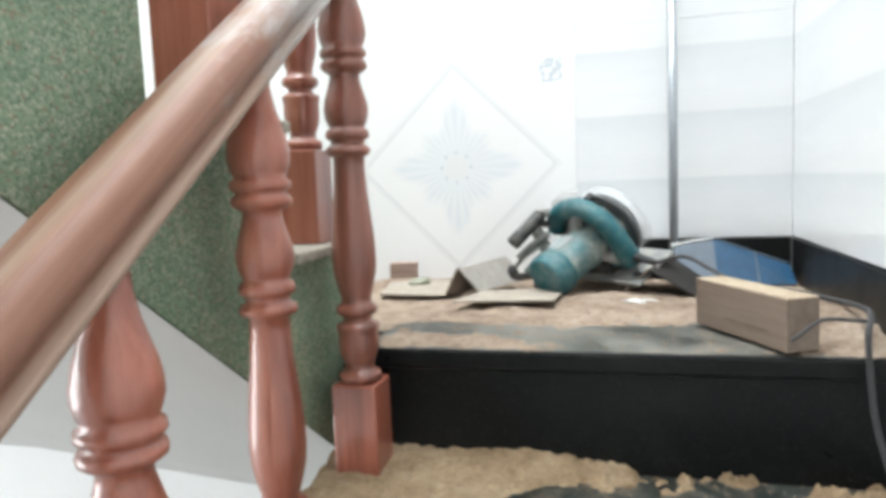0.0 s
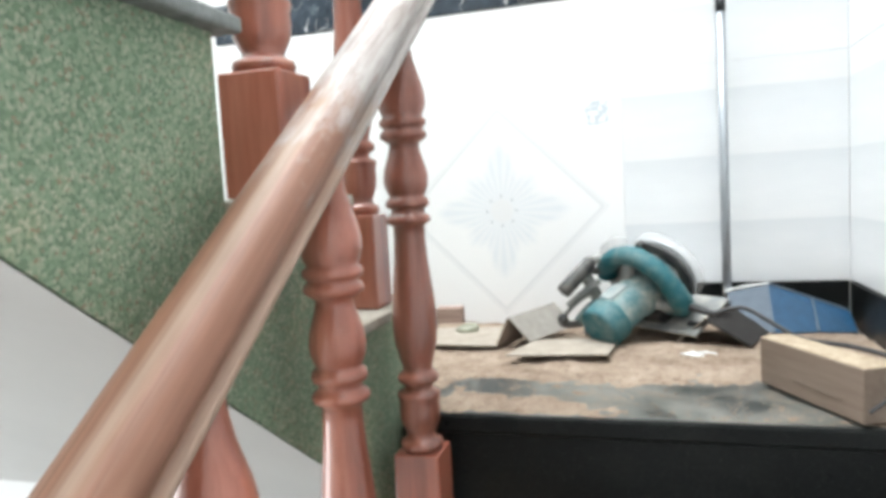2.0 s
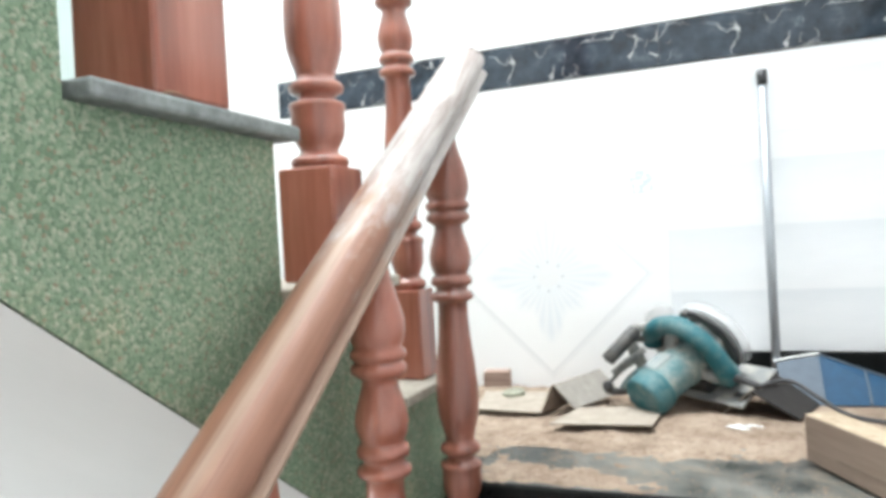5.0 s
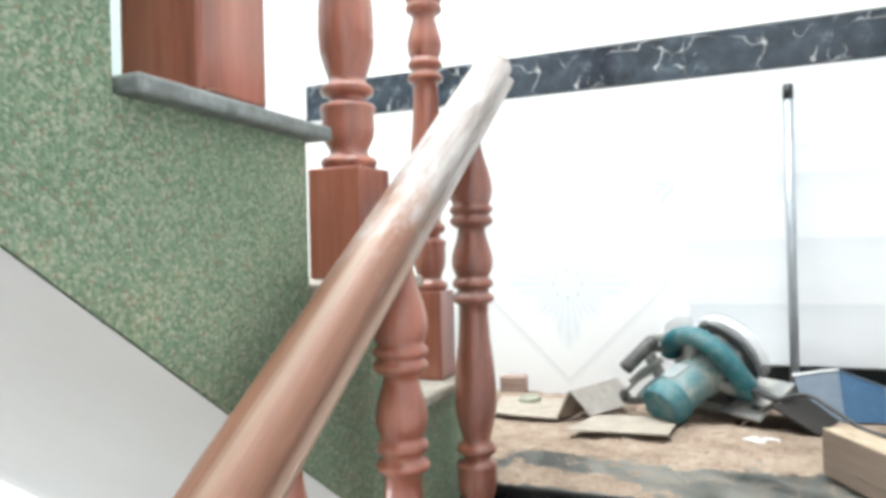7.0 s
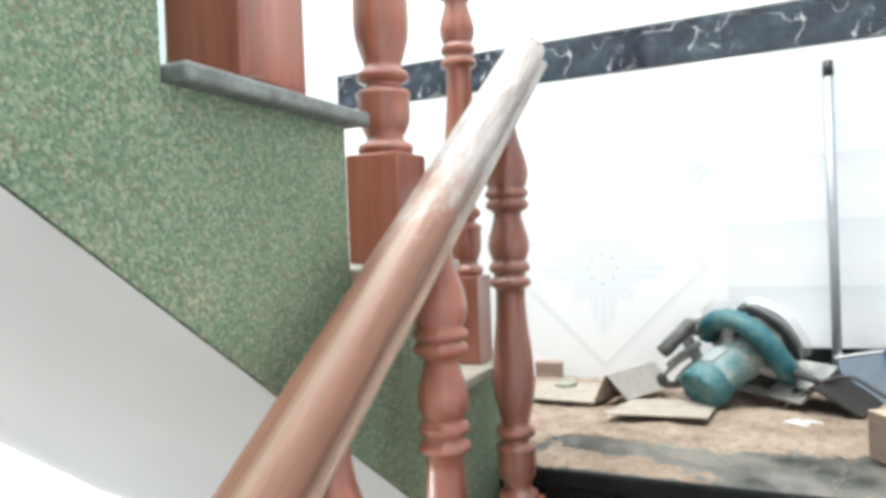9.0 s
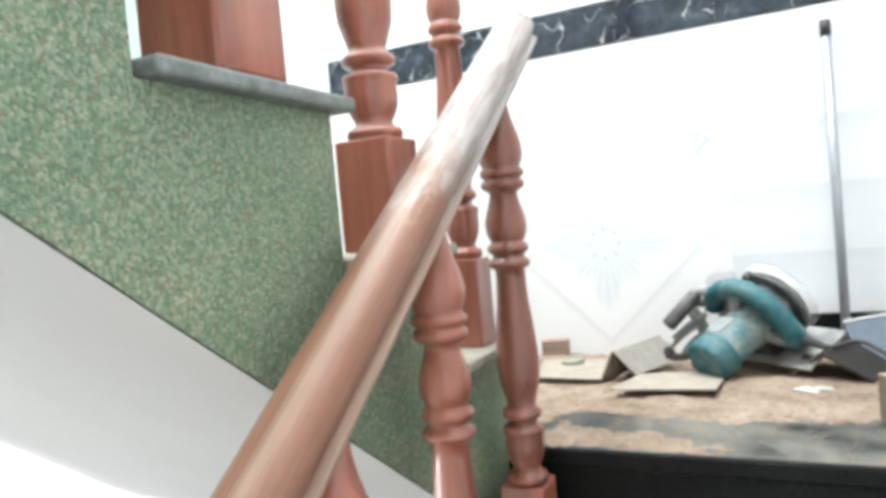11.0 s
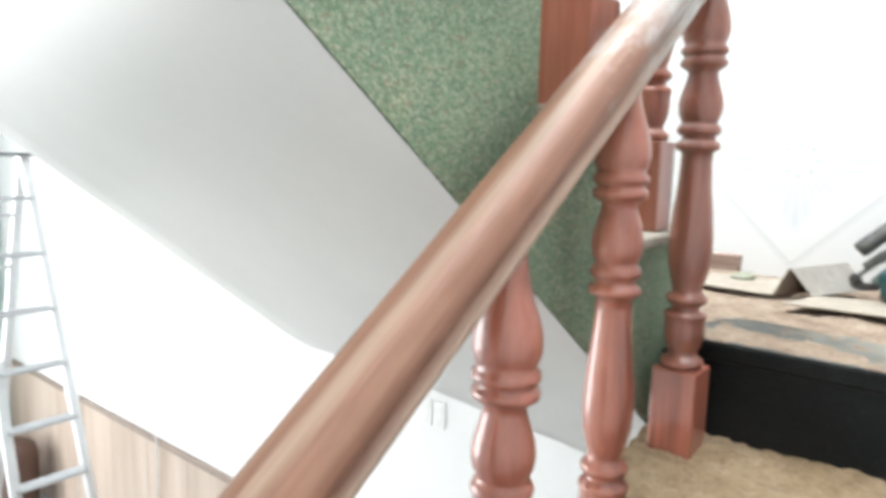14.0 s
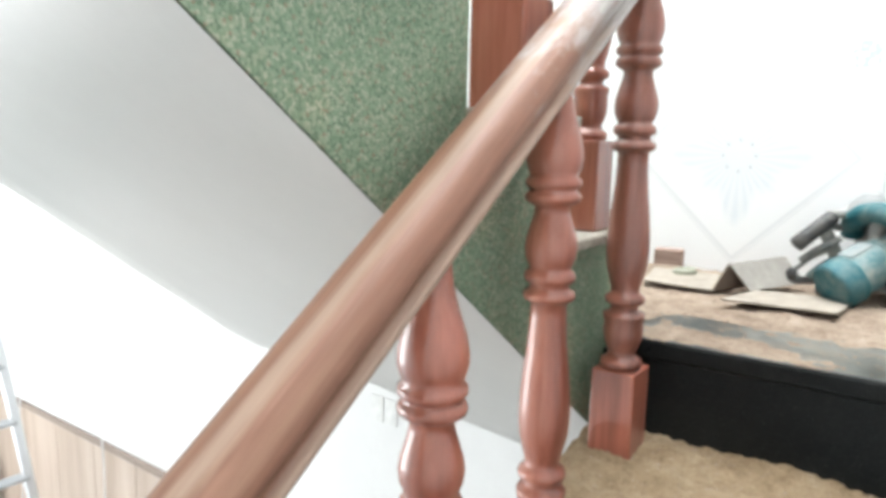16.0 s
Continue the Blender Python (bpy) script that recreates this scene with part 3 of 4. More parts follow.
def upper_flight():
    root = tagged(empty("stairs_upper"), "upper stairs with a green stone-chip side and white soffit", "staircase", kind="structure")
    last_z, last_y = UP[-1]
    y_end = last_y - UP_GOING
    # stone-chip side face, following the steps
    pts = [(WALL_Y + 0.008, ZL - 0.031), (UP[0][1], ZL - 0.031)]
    for z, y in UP:
        pts += [(y, z - 0.017), (y - UP_GOING, z - 0.017)]
    pts += [(y_end, soffit_z(y_end) + 0.0025), (0.511, soffit_z(0.511) + 0.0025), (WALL_Y + 0.008, 1.2495)]
    clean = [q for i, q in enumerate(pts) if i == 0 or (abs(q[0] - pts[i - 1][0]) + abs(q[1] - pts[i - 1][1])) > 1e-4]
    part("stringer_face", prism(clean, FACE_X - 0.012, FACE_X, "x"), M_CHIP, root, "green stone-chip render on the side")
    # solid steps behind the face
    for z, y in UP:
        part("step_body", box(-1.0, FACE_X - 0.0205, y - 0.05, y - 0.001, z - 0.10 if z > 2.6 else z - 0.19, z - 0.0175), M_CHIP, root)
    # soffit: a ruled plaster surface from the stone-chip edge to the free edge, with a side cheek
    bm = bmesh.new()
    ys = [WALL_Y + 0.008, 0.6, 0.511] + [0.511 - (0.511 - y_end) * k / 14 for k in range(1, 15)]
    cols = 8
    grid = []
    for y in ys:
        za, zb = soffit_z(y), max(1.247, 1.795 - 0.785 * y)
        row = []
        for k in range(cols + 1):
            s = k / cols
            row.append(bm.verts.new((FACE_X - 0.0005 + (SOFFIT_X - FACE_X) * s, y, za + (zb - za) * s)))
        row.append(bm.verts.new((SOFFIT_X, y, zb + 0.12)))
        row.append(bm.verts.new((FACE_X - 0.0205, y, za + 0.03)))
        grid.append(row)
    for a, b in zip(grid, grid[1:]):
        for k in range(cols + 2):
            bm.faces.new((a[k], a[k + 1], b[k + 1], b[k]))
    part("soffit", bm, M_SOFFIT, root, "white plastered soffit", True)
    for i, (z, y) in enumerate(UP):
        part("tread", box(-1.0, FACE_X + 0.021, y - UP_GOING + 0.006, y + (0.005 if i == 1 else 0.024), z - 0.0165, z, 0.004, 2), M_SLAB if i > 1 else M_DUSTY_SLAB, root, "grey stone tread slab" if i > 1 else "stone tread slab coated with sawdust")
    return root


upper_flight()

# ---- wall tiles: pieces of the back and side walls ----
def wall_tile(name, x0, x1, z0, z1, mat, centre=None, proud=0.010, parent=None):
    cx, cz = centre or ((x0 + x1) / 2, (z0 + z1) / 2)
    g = 0.0002
    ob = finish(name, box(x0 + g - cx, x1 - g - cx, -proud, 0, z0 + g - cz, z1 - g - cz, 0.0006), mat, parent or wall_back)
    ob.matrix_basis = pose(cx, WALL_Y + 0.011, cz)
    return ob


Z0, J = ZL + 0.001, 0.277
wall_tile("flower_tile", J - 0.575, J, Z0, 2.338, M_FLOWER, (J - 0.2875, 2.036))
for x0, x1 in ((-0.765, J - 0.575), (J - 0.575, J), (J, WALL_R + 0.0012)):
    if x0 > -0.5:
        wall_tile("white_tile" if x1 <= J else "banded_tile", x0, x1, 2.338, 2.513, M_TILE if x1 <= J else M_BANDED)
    wall_tile("border_tile", x0, x1, 2.515, 2.615, M_MARBLE, proud=0.012)
    for k in range(3):
        wall_tile("white_tile", x0, x1, 2.617 + 0.6 * k, 3.215 + 0.6 * k, M_TILE)
wall_tile("white_tile", -0.765, J - 0.575, 2.338, 2.513, M_TILE)
wall_tile("white_tile", -0.765, J - 0.575, Z0, 2.338, M_TILE)
wall_tile("banded_tile", J, WALL_R + 0.0012, ZL + 0.104, 2.338, M_BANDED)
wall_tile("skirting_tile", J, WALL_R - 0.002, Z0, ZL + 0.102, M_GRANITE, proud=0.014)
wall_e = bpy.data.objects["wall_east"]


def side_tile(name, y0, y1, z0, z1, mat, proud=0.010):
    g = 0.0002
    ob = finish(name, box(0, proud, y0 + g - (y0 + y1) / 2, y1 - g - (y0 + y1) / 2, z0 + g - (z0 + z1) / 2, z1 - g - (z0 + z1) / 2, 0.0012), mat, wall_e)
    ob.matrix_basis = pose(WALL_R + 0.011 - proud, (y0 + y1) / 2, (z0 + z1) / 2)
    return ob


for k in range(3):
    y1 = WALL_Y - 0.6 * k
    end = y1 + 0.0008 if k == 0 else y1 - 0.002
    side_tile("banded_tile", y1 - 0.6, end, ZL + 0.104 if k == 0 else ZL - 0.25, 2.338, M_BANDED)
    side_tile("banded_tile", y1 - 0.6, end, 2.338, 2.513, M_BANDED)
    side_tile("border_tile", y1 - 0.6, end, 2.515, 2.615, M_MARBLE, 0.012)
side_tile("skirting_tile", NOSE + 0.005, WALL_Y - 0.016, Z0, ZL + 0.102, M_GRANITE, 0.014)

# added panel: shades the back wall beside the tiles, above the upper flight
structure("painted_wall", box(SOFFIT_X - 0.06, -1.16, WALL_Y - 0.004, WALL_Y + 0.0115, ZL + 0.001, TOP - 0.01), M_WALL_SHADED, "grey-green panel added to shade the back wall beside the white tiles", "wall")

# wainscot boards on the back wall of the room
x, k = WALL_L + 0.002, 0
wains = tagged(empty("wainscot"), "wood-look wainscot boards with a dark cap rail", "wainscot", kind="structure")
while x < -0.6:
    w = 0.40
    ob = finish("board", box(-w / 2 + 0.002, w / 2 - 0.002, -0.012, 0, 0, 0.85, 0.002), M_WAINS, wains)
    ob.matrix_basis = pose(x + w / 2, WALL_Y + 0.011, FLOOR)
    x += w
part("cap_rail", box(WALL_L + 0.002, -0.6, WALL_Y - 0.014, WALL_Y + 0.011, 0.472, 0.502, 0.004), M_CAPRAIL, wains, "thin wooden cap rail")


# ---- sawdust ----
def dust_field(name, x0, x1, y0, y1, z, height, label, cell=0.0045, mat=M_SAWDUST):
    """A bumpy sheet of sawdust; where its height drops below the stone, the stone shows."""
    nx, ny = int((x1 - x0) / cell), int((y1 - y0) / cell)
    verts, faces = [], []
    for j in range(ny + 1):
        y = y0 + (y1 - y0) * j / ny
        for i in range(nx + 1):
            x = x0 + (x1 - x0) * i / nx
            h = height(x, y)
            verts.append((x, y, z + max(h, -0.006)))
    for j in range(ny):
        for i in range(nx):
            a = j * (nx + 1) + i
            if max(verts[a][2], verts[a + 1][2], verts[a + nx + 1][2], verts[a + nx + 2][2]) > z - 0.0015:
                faces.append((a, a + 1, a + nx + 2, a + nx + 1))
    me = bpy.data.meshes.new(name)
    me.from_pydata(verts, [], faces)
    for f in me.polygons:
        f.use_smooth = True
    me.materials.append(mat)
    return tagged(new(name, me), label, "sawdust", kind="stuff")


def fbm(x, y, s, seed=0.0, octaves=4):
    v, a = 0.0, 0.5
    for _ in range(octaves):
        v += a * noise.noise((x * s, y * s, seed))
        s, a = s * 2.1, a * 0.55
    return v


def landing_height(x, y):
    back = min(1.0, max(0.0, (y - 0.15) / 0.22))
    h = -0.0010 + 0.0105 * back + (0.017 - 0.007 * back) * fbm(x, y, 9, 3.1) + 0.006 * fbm(x, y, 50, 8.2) + 0.003 * fbm(x, y, 130, 2.2, 2)
    h += 0.008 * math.exp(-(((x - 0.13) / 0.13) ** 2 + ((y - 0.115) / 0.05) ** 2))
    h -= 0.010 * math.exp(-(((x - 0.05) / 0.06) ** 2 + ((y - 0.235) / 0.04) ** 2))
    h += 0.016 * math.exp(-(((x + 0.10) / 0.12) ** 2 + ((y - 0.62) / 0.07) ** 2))
    h += 0.010 * math.exp(-(((x - 0.34) / 0.12) ** 2 + ((y - 0.44) / 0.06) ** 2))
    h += 0.035 * math.exp(-(((x - 0.70) / 0.06) ** 2 + ((y - 0.22) / 0.12) ** 2))
    h -= 0.018 * math.exp(-(((x - 0.42) / 0.15) ** 2 + ((y - 0.175) / 0.07) ** 2))
    h -= 0.007 * math.exp(-(((x - 0.10) / 0.05) ** 2 + ((y - 0.20) / 0.05) ** 2))
    if y < NOSE + 0.02:
        h -= (NOSE + 0.02 - y) * 0.4
    if x < -0.022 and y < UP[0][1] + 0.01:
        h = -0.02
    return h


def tread_height(x, y):
    d = (NOSE + 0.018) - y
    h = 0.002 + 0.020 * math.exp(-(d / 0.085) ** 2) + 0.013 * fbm(x, y, 10, 5.7) + 0.011 * fbm(x, y, 45, 1.2) + 0.005 * fbm(x, y, 130, 6.2, 2)
    h -= (0.026 - 0.055 * fbm(x, y, 22, 9.3)) * math.exp(-(max(abs(x - 0.58) - 0.24, 0) / 0.12) ** 2 - (max(abs(y + 0.120 - 0.10 * max(0.0, (x - 0.25) / 0.3)) - 0.085 - 0.05 * min(1.0, max(0.0, (x - 0.3) / 0.3)), 0) / 0.05) ** 2)
    h += 0.007 * min(1.0, max(0.0, (0.26 - x) / 0.08))
    h += 0.006 * math.exp(-((x / 0.07) ** 2 + (y / 0.06) ** 2))
    e = y - (NOSE - GOING)
    if e < 0.02:
        h -= (0.02 - e) * 0.5
    return h


dust_field("sawdust_on_tread", -0.112, -0.052, -0.56, -0.44, UP[2][0],
           lambda x, y: 0.014 * math.exp(-(((x + 0.066) / 0.016) ** 2 + ((y + 0.498) / 0.022) ** 2)) - 0.003 + 0.004 * fbm(x, y, 60, 2.0), "small heap of sawdust beside the newel post", 0.004)
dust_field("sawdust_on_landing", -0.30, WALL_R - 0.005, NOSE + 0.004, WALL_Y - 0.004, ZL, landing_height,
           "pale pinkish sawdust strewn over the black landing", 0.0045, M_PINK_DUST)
dust_field("sawdust_on_step", -0.06, WALL_R - 0.005, NOSE - GOING + 0.004, NOSE + 0.017, ZL - RISE, tread_height,
           "pale sawdust heaped on the black granite step", 0.0045)
dust_field("sawdust_on_lower_step", -0.06, WALL_R - 0.005, NOSE - 2 * GOING + 0.004, NOSE - GOING + 0.004, ZL - 2 * RISE,
           lambda x, y: tread_height(x, y + GOING) * 0.9 - 0.002, "thin sawdust on the black granite step", 0.010)


def crumb_field(name, x0, x1, y0, y1, z, height, count, seed, label):
    """Loose crumbs and chips of sawdust lying over the stone and the drifts."""
    rnd = random.Random(seed)
    verts, faces = [], []
    while count:
        x, y = rnd.uniform(x0, x1), rnd.uniform(y0, y1)
        if fbm(x, y, 9, 4.4) + rnd.uniform(-0.35, 0.35) < 0.0:
            continue
        count -= 1
        r = 0.0008 + 0.0018 * rnd.random() ** 3
        top = z + max(height(x, y), 0.0) + r * 0.3
        a, b = rnd.uniform(0, 6.28), len(verts)
        for i in range(4):
            k = r * rnd.uniform(0.7, 1.5)
            verts.append((x + k * math.cos(a + i * 1.57), y + k * math.sin(a + i * 1.57), top + rnd.uniform(-0.3, 0.3) * r))
        verts += [(x, y, top + r * rnd.uniform(0.5, 0.9)), (x, y, top - r * 0.8)]
        for i in range(4):
            j = (i + 1) % 4
            faces += [(b + i, b + j, b + 4), (b + j, b + i, b + 5)]
    me = bpy.data.meshes.new(name)
    me.from_pydata(verts, [], faces)
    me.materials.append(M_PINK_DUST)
    return tagged(new(name, me), label, "sawdust", kind="stuff")


crumb_field("sawdust_crumbs", -0.02, WALL_R - 0.01, NOSE + 0.01, WALL_Y - 0.02, ZL, landing_height, 2600, 11, "loose sawdust crumbs scattered over the landing")
crumb_field("sawdust_crumbs", -0.02, WALL_R - 0.01, NOSE - GOING + 0.01, NOSE + 0.01, ZL - RISE, tread_height, 1100, 12, "loose sawdust crumbs scattered over the step")


# ---- balusters and handrail ----
BAL = [(0.024, 0.1465), (0.030, 0.149), (0.032, 0.155), (0.030, 0.161), (0.024, 0.164), (0.0205, 0.170), (0.0240, 0.178), (0.0285, 0.190), (0.0298, 0.205),
       (0.0292, 0.218), (0.0305, 0.224), (0.0315, 0.229), (0.0300, 0.2325), (0.0215, 0.236), (0.0200, 0.241), (0.0230, 0.2445), (0.0290, 0.248), (0.0305, 0.2535), (0.0280, 0.259),
       (0.0220, 0.263), (0.0215, 0.270), (0.026, 0.286), (0.0305, 0.305), (0.032, 0.325), (0.0315, 0.350), (0.0285, 0.385), (0.0245, 0.420), (0.0225, 0.455),
       (0.0225, 0.472), (0.0255, 0.474), (0.031, 0.477), (0.0325, 0.482), (0.030, 0.487), (0.0245, 0.490), (0.024, 0.496), (0.030, 0.499), (0.0315, 0.505), (0.029, 0.511),
       (0.0245, 0.514), (0.0265, 0.518), (0.0305, 0.528), (0.0318, 0.540), (0.0300, 0.552), (0.0258, 0.566), (0.0220, 0.579), (0.0210, 0.588),
       (0.027, 0.592), (0.0325, 0.596), (0.0335, 0.601), (0.031, 0.606), (0.027, 0.608), (0.030, 0.611), (0.0335, 0.615), (0.033, 0.621), (0.028, 0.625),
       (0.0310, 0.632), (0.0338, 0.643), (0.0335, 0.655), (0.0305, 0.670), (0.0255, 0.686), (0.0205, 0.702), (0.0170, 0.720), (0.0155, 0.740), (0.0155, 0.765), (0.0, 0.765)]


BAL_TALL = [(r, z + 0.028 * min(1.0, max(0.0, (z - 0.305) / 0.15))) for r, z in BAL]
PROTO = {}


def baluster_at(m, tall=False):
    if tall not in PROTO:
        root = empty("baluster", m)
        tagged(root, "turned red-varnished wooden baluster standing on a stair tread", "baluster", "stair balusters")
        s = 0.0335
        bm = box(-s, s, -s, s, 0, 0.147, 0.003, 2)
        part("base_block", bm, M_BAL, root)
        part("turned_shaft", lathe(BAL_TALL if tall else BAL, 40), M_BAL, root, "", True)
        PROTO[tall] = root
        return root
    return copy_thing(PROTO[tall], m)


def recolour(thing, mat):
    """Gives the parts of one thing a wood of their own, without touching the shared meshes."""
    for child in [c for c in thing.children if c.name.startswith("turned_shaft")]:
        for slot in child.material_slots:
            slot.link, slot.material = "OBJECT", mat


for i in range(1, 9):
    ob = baluster_at(pose((0, -0.002, 0.009)[min(i - 1, 2)], -GOING * (i - 1), ZL - RISE * i + 0.001, 0, 0, 90 * (i % 4)))
    top_baluster = ob if i == 1 else top_baluster
UPPER_WIDTH = (0.93, 1.18, 1.395, 1.18)     # the posts of the upper flight are stouter
for i, w in enumerate(UPPER_WIDTH):
    z, y = UP[i]
    ob = baluster_at(pose(-0.1006, (0.066, -0.191, -0.472, -0.710)[i], z + 0.001, 0, 0, 90 * ((i + 1) % 4)), True)
    ob.scale = (w, w, 0.98)
    if i:
        tagged(ob, "stout turned red-varnished newel post standing on a grey stone tread", "newel post", "newel posts")
tagged(top_baluster, "turned brown-varnished wooden baluster with streaky grain", "baluster", "stair balusters")
recolour(top_baluster, M_BAL_DARK)

SLOPE = 0.715


def handrail():
    half = [(0.0, 0.029), (0.010, 0.0285), (0.019, 0.026), (0.027, 0.020), (0.032, 0.012), (0.034, 0.003), (0.0325, -0.004), (0.028, -0.009),
            (0.0255, -0.012), (0.0265, -0.016), (0.031, -0.018), (0.0325, -0.021), (0.0315, -0.026), (0.028, -0.0285), (0.0, -0.029)]
    prof = half + [(-u, v) for u, v in half[-2:0:-1]]
    length = 2.75
    bm = bmesh.new()
    rings = []
    for x in (-length, -1.6, -1.0, -0.6, -0.3, -0.15, -0.004, 0.0):
        k = 0.94 if x == 0.0 else 1.0
        rings.append([bm.verts.new((x, u * k, v * k)) for u, v in prof])
    for a, b in zip(rings, rings[1:]):
        for i in range(len(prof)):
            j = (i + 1) % len(prof)
            bm.faces.new((a[i], b[i], b[j], a[j]))
    bm.faces.new(rings[0]), bm.faces.new(rings[-1][::-1])
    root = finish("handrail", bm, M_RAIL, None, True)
    y = 0.125
    ang = math.degrees(math.atan(SLOPE))
    root.matrix_basis = pose(0, y, 2.342 + SLOPE * y, 0, 0, 90) @ pose(0, 0, 0, 0, -ang, 0)
    tagged(root, "moulded wooden handrail, upper end pale with filler", "handrail")
    for x, u, v in ((-0.010, -0.0275, 0.0185), (-0.006, -0.018, 0.0262), (-0.007, 0.0275, 0.0188), (-0.010, 0.0328, 0.0065)):
        part("nail_hole", lathe([(0, -0.003), (0.003, -0.003), (0.0036, 0.0003), (0.002, 0.0007), (0, 0.0005)], 10, None, between((x, u, v), (x - 0.002, u * 3, v * 3))), M_DARK, root, "dark nail hole")
    for u, v in ((-0.020, 0.012), (0.018, 0.016), (0.024, -0.004)):
        part("nail_hole", lathe([(0, 0), (0.0028, 0), (0.0028, 0.001), (0, 0.001)], 10, None, between((-0.0005, u, v), (1, u, v))), M_DARK, root, "dark nail hole")
    return root


handrail()


# ---- things on the landing ----
def sheet(corners, thick, name, mat, parent, label=""):
    """A bent-free panel through four corners, with thickness."""
    c = [Vector(q) for q in corners]
    nrm = (c[2] - c[0]).cross(c[3] - c[1]).normalized() * thick
    bm = bmesh.new()
    a, b = [bm.verts.new(q) for q in c], [bm.verts.new(q + nrm) for q in c]
    bm.faces.new(a), bm.faces.new(b[::-1])
    for i in range(4):
        j = (i + 1) % 4
        bm.faces.new((a[i], b[i], b[j], a[j]))
    return part(name, bm, mat, parent, label)


def moved(bm, m):
    bmesh.ops.transform(bm, matrix=m, verts=bm.verts)
    return bm


def arc_outline(r0, r1, a0, a1, n=28):
    o = [(r1 * math.cos(radians(a0 + (a1 - a0) * i / n)), r1 * math.sin(radians(a0 + (a1 - a0) * i / n))) for i in range(n + 1)]
    return o + [(r0 * math.cos(radians(a1 - (a1 - a0) * i / n)), r0 * math.sin(radians(a1 - (a1 - a0) * i / n))) for i in range(n + 1)]


def circular_saw():
    base = Vector((0.30, 0.50, ZL + 0.006))
    root = tagged(empty("circular_saw", Matrix.Translation(base)), "teal circular saw dusted with sawdust, resting tilted on cardboard", "circular saw")
    nx = Vector((0.735, -0.679, 0.0))
    nz = Vector((-0.605, -0.655, -0.454)).normalized()
    ny = nz.cross(nx).normalized()
    nx = ny.cross(nz)
    hub = Vector((0.345, 0.580, 1.886)) - base
    M = Matrix.Translation(hub) @ Matrix((nx, ny, nz)).transposed().to_4x4()
    loc = lambda x, y, z: tuple(M @ Vector((x, y, z)))
    part("motor_housing", moved(lathe([(0, 0.0), (0.050, 0.0), (0.050, 0.03), (0.046, 0.04), (0.045, 0.085), (0.042, 0.09), (0.0415, 0.150), (0, 0.150)], 36), M), M_TEAL_DUSTY, root, "dusty teal motor housing", False)
    part("motor_cap", moved(lathe([(0, 0.1505), (0.0445, 0.1505), (0.0465, 0.153), (0.0470, 0.158), (0.0465, 0.189), (0.0450, 0.1935)], 40), M), M_TEAL, root, "dark teal end cap", True)
    part("cap_face", moved(lathe([(0.0450, 0.1935), (0.0425, 0.1965), (0.030, 0.1975), (0.030, 0.1965), (0, 0.1965)], 12), M @ pose(0, 0, 0, 0, 0, 12)), M_TEAL, root, "dark teal end face")
    part("name_label", moved(prism([(-0.018, 0.0), (0.018, 0.0), (0.018, 0.05), (-0.018, 0.05)], 0.0, 0.0015, "z"), Matrix.Translation(Vector(loc(-0.006, 0.0418, 0.145)) ) @ M.to_3x3().to_4x4() @ pose(0, 0, 0, -90, 0, 0)), M_LABEL, root, "worn white label")
    guard = part("upper_guard", moved(prism(arc_outline(0.030, 0.083, -30, 99), -0.006, 0.000, "z", 0.002), M), M_GUARD, root, "grey metal blade guard")
    part("guard_lip", moved(lathe([(0, 0), (0.0085, 0), (0.0095, 0.003), (0.0095, 0.015), (0.0075, 0.018), (0, 0.018)], 18), M @ pose(-0.012, 0.0790, -0.006)), M_DARK, guard, "dark rounded guard end")
    part("guard_rim", moved(prism(arc_outline(0.0775, 0.0845, -24, 97), -0.0005, 0.005, "z", 0.0015), M), M_DARK, guard, "dark guard rim")
    part("blade", moved(lathe([(0, -0.022), (0.076, -0.022), (0.076, -0.020), (0, -0.020)], 48), M), M_STEEL, root, "steel saw blade")
    part("dust_shield", moved(prism(arc_outline(0.0885, 0.0905, -24, 112, 40), -0.030, 0.000, "z"), M), M_CLEAR, root, "dusty clear plastic dust shield", True)
    part("front_shield", moved(prism([(-0.158, 0.036), (-0.136, 0.070), (-0.098, 0.090), (-0.058, 0.090), (-0.057, 0.070), (-0.094, 0.066), (-0.128, 0.048), (-0.146, 0.030)], -0.012, 0.004, "z", 0.003), M), M_CLEAR, root, "scratched clear front shield")
    # added dark block that fills in the shade between motor and plate
    part("motor_bracket", moved(box(-0.060, 0.036, -0.092, -0.044, 0.012, 0.066, 0.008, 2), M), M_DARK, root, "dark block added for the shade under the motor")
    part("gear_case", moved(prism([(-0.108, -0.042), (0.052, -0.048), (0.060, 0.02), (0.02, 0.062), (-0.055, 0.052), (-0.100, 0.020)], -0.002, 0.045, "z", 0.006), M), M_CAST, root, "cast aluminium gear case")
    handle = part("rear_handle", tube([loc(-0.086, 0.030, 0.055), loc(-0.072, 0.057, 0.055), loc(-0.036, 0.080, 0.054), loc(0.010, 0.085, 0.053), loc(0.046, 0.065, 0.052),
                                       loc(0.068, 0.036, 0.050), loc(0.082, -0.010, 0.048), loc(0.084, -0.036, 0.046)], 0.016, 16, 1.2, 8,
                                      [0.017, 0.019, 0.020, 0.020, 0.020, 0.0205, 0.022, 0.021]), M_TEAL, root, "teal loop handle", True)
    part("trigger", moved(box(-0.012, 0.012, 0.062, 0.078, 0.044, 0.062, 0.003, 2), M @ pose(0.0, 0.0, 0.0)), M_DARK, handle, "dark trigger")
    part("handle_strut", tube([loc(0.082, -0.032, 0.048), loc(0.058, -0.030, 0.058), loc(0.034, -0.016, 0.066)], 0.012, 10), M_CAST, root, "", True)
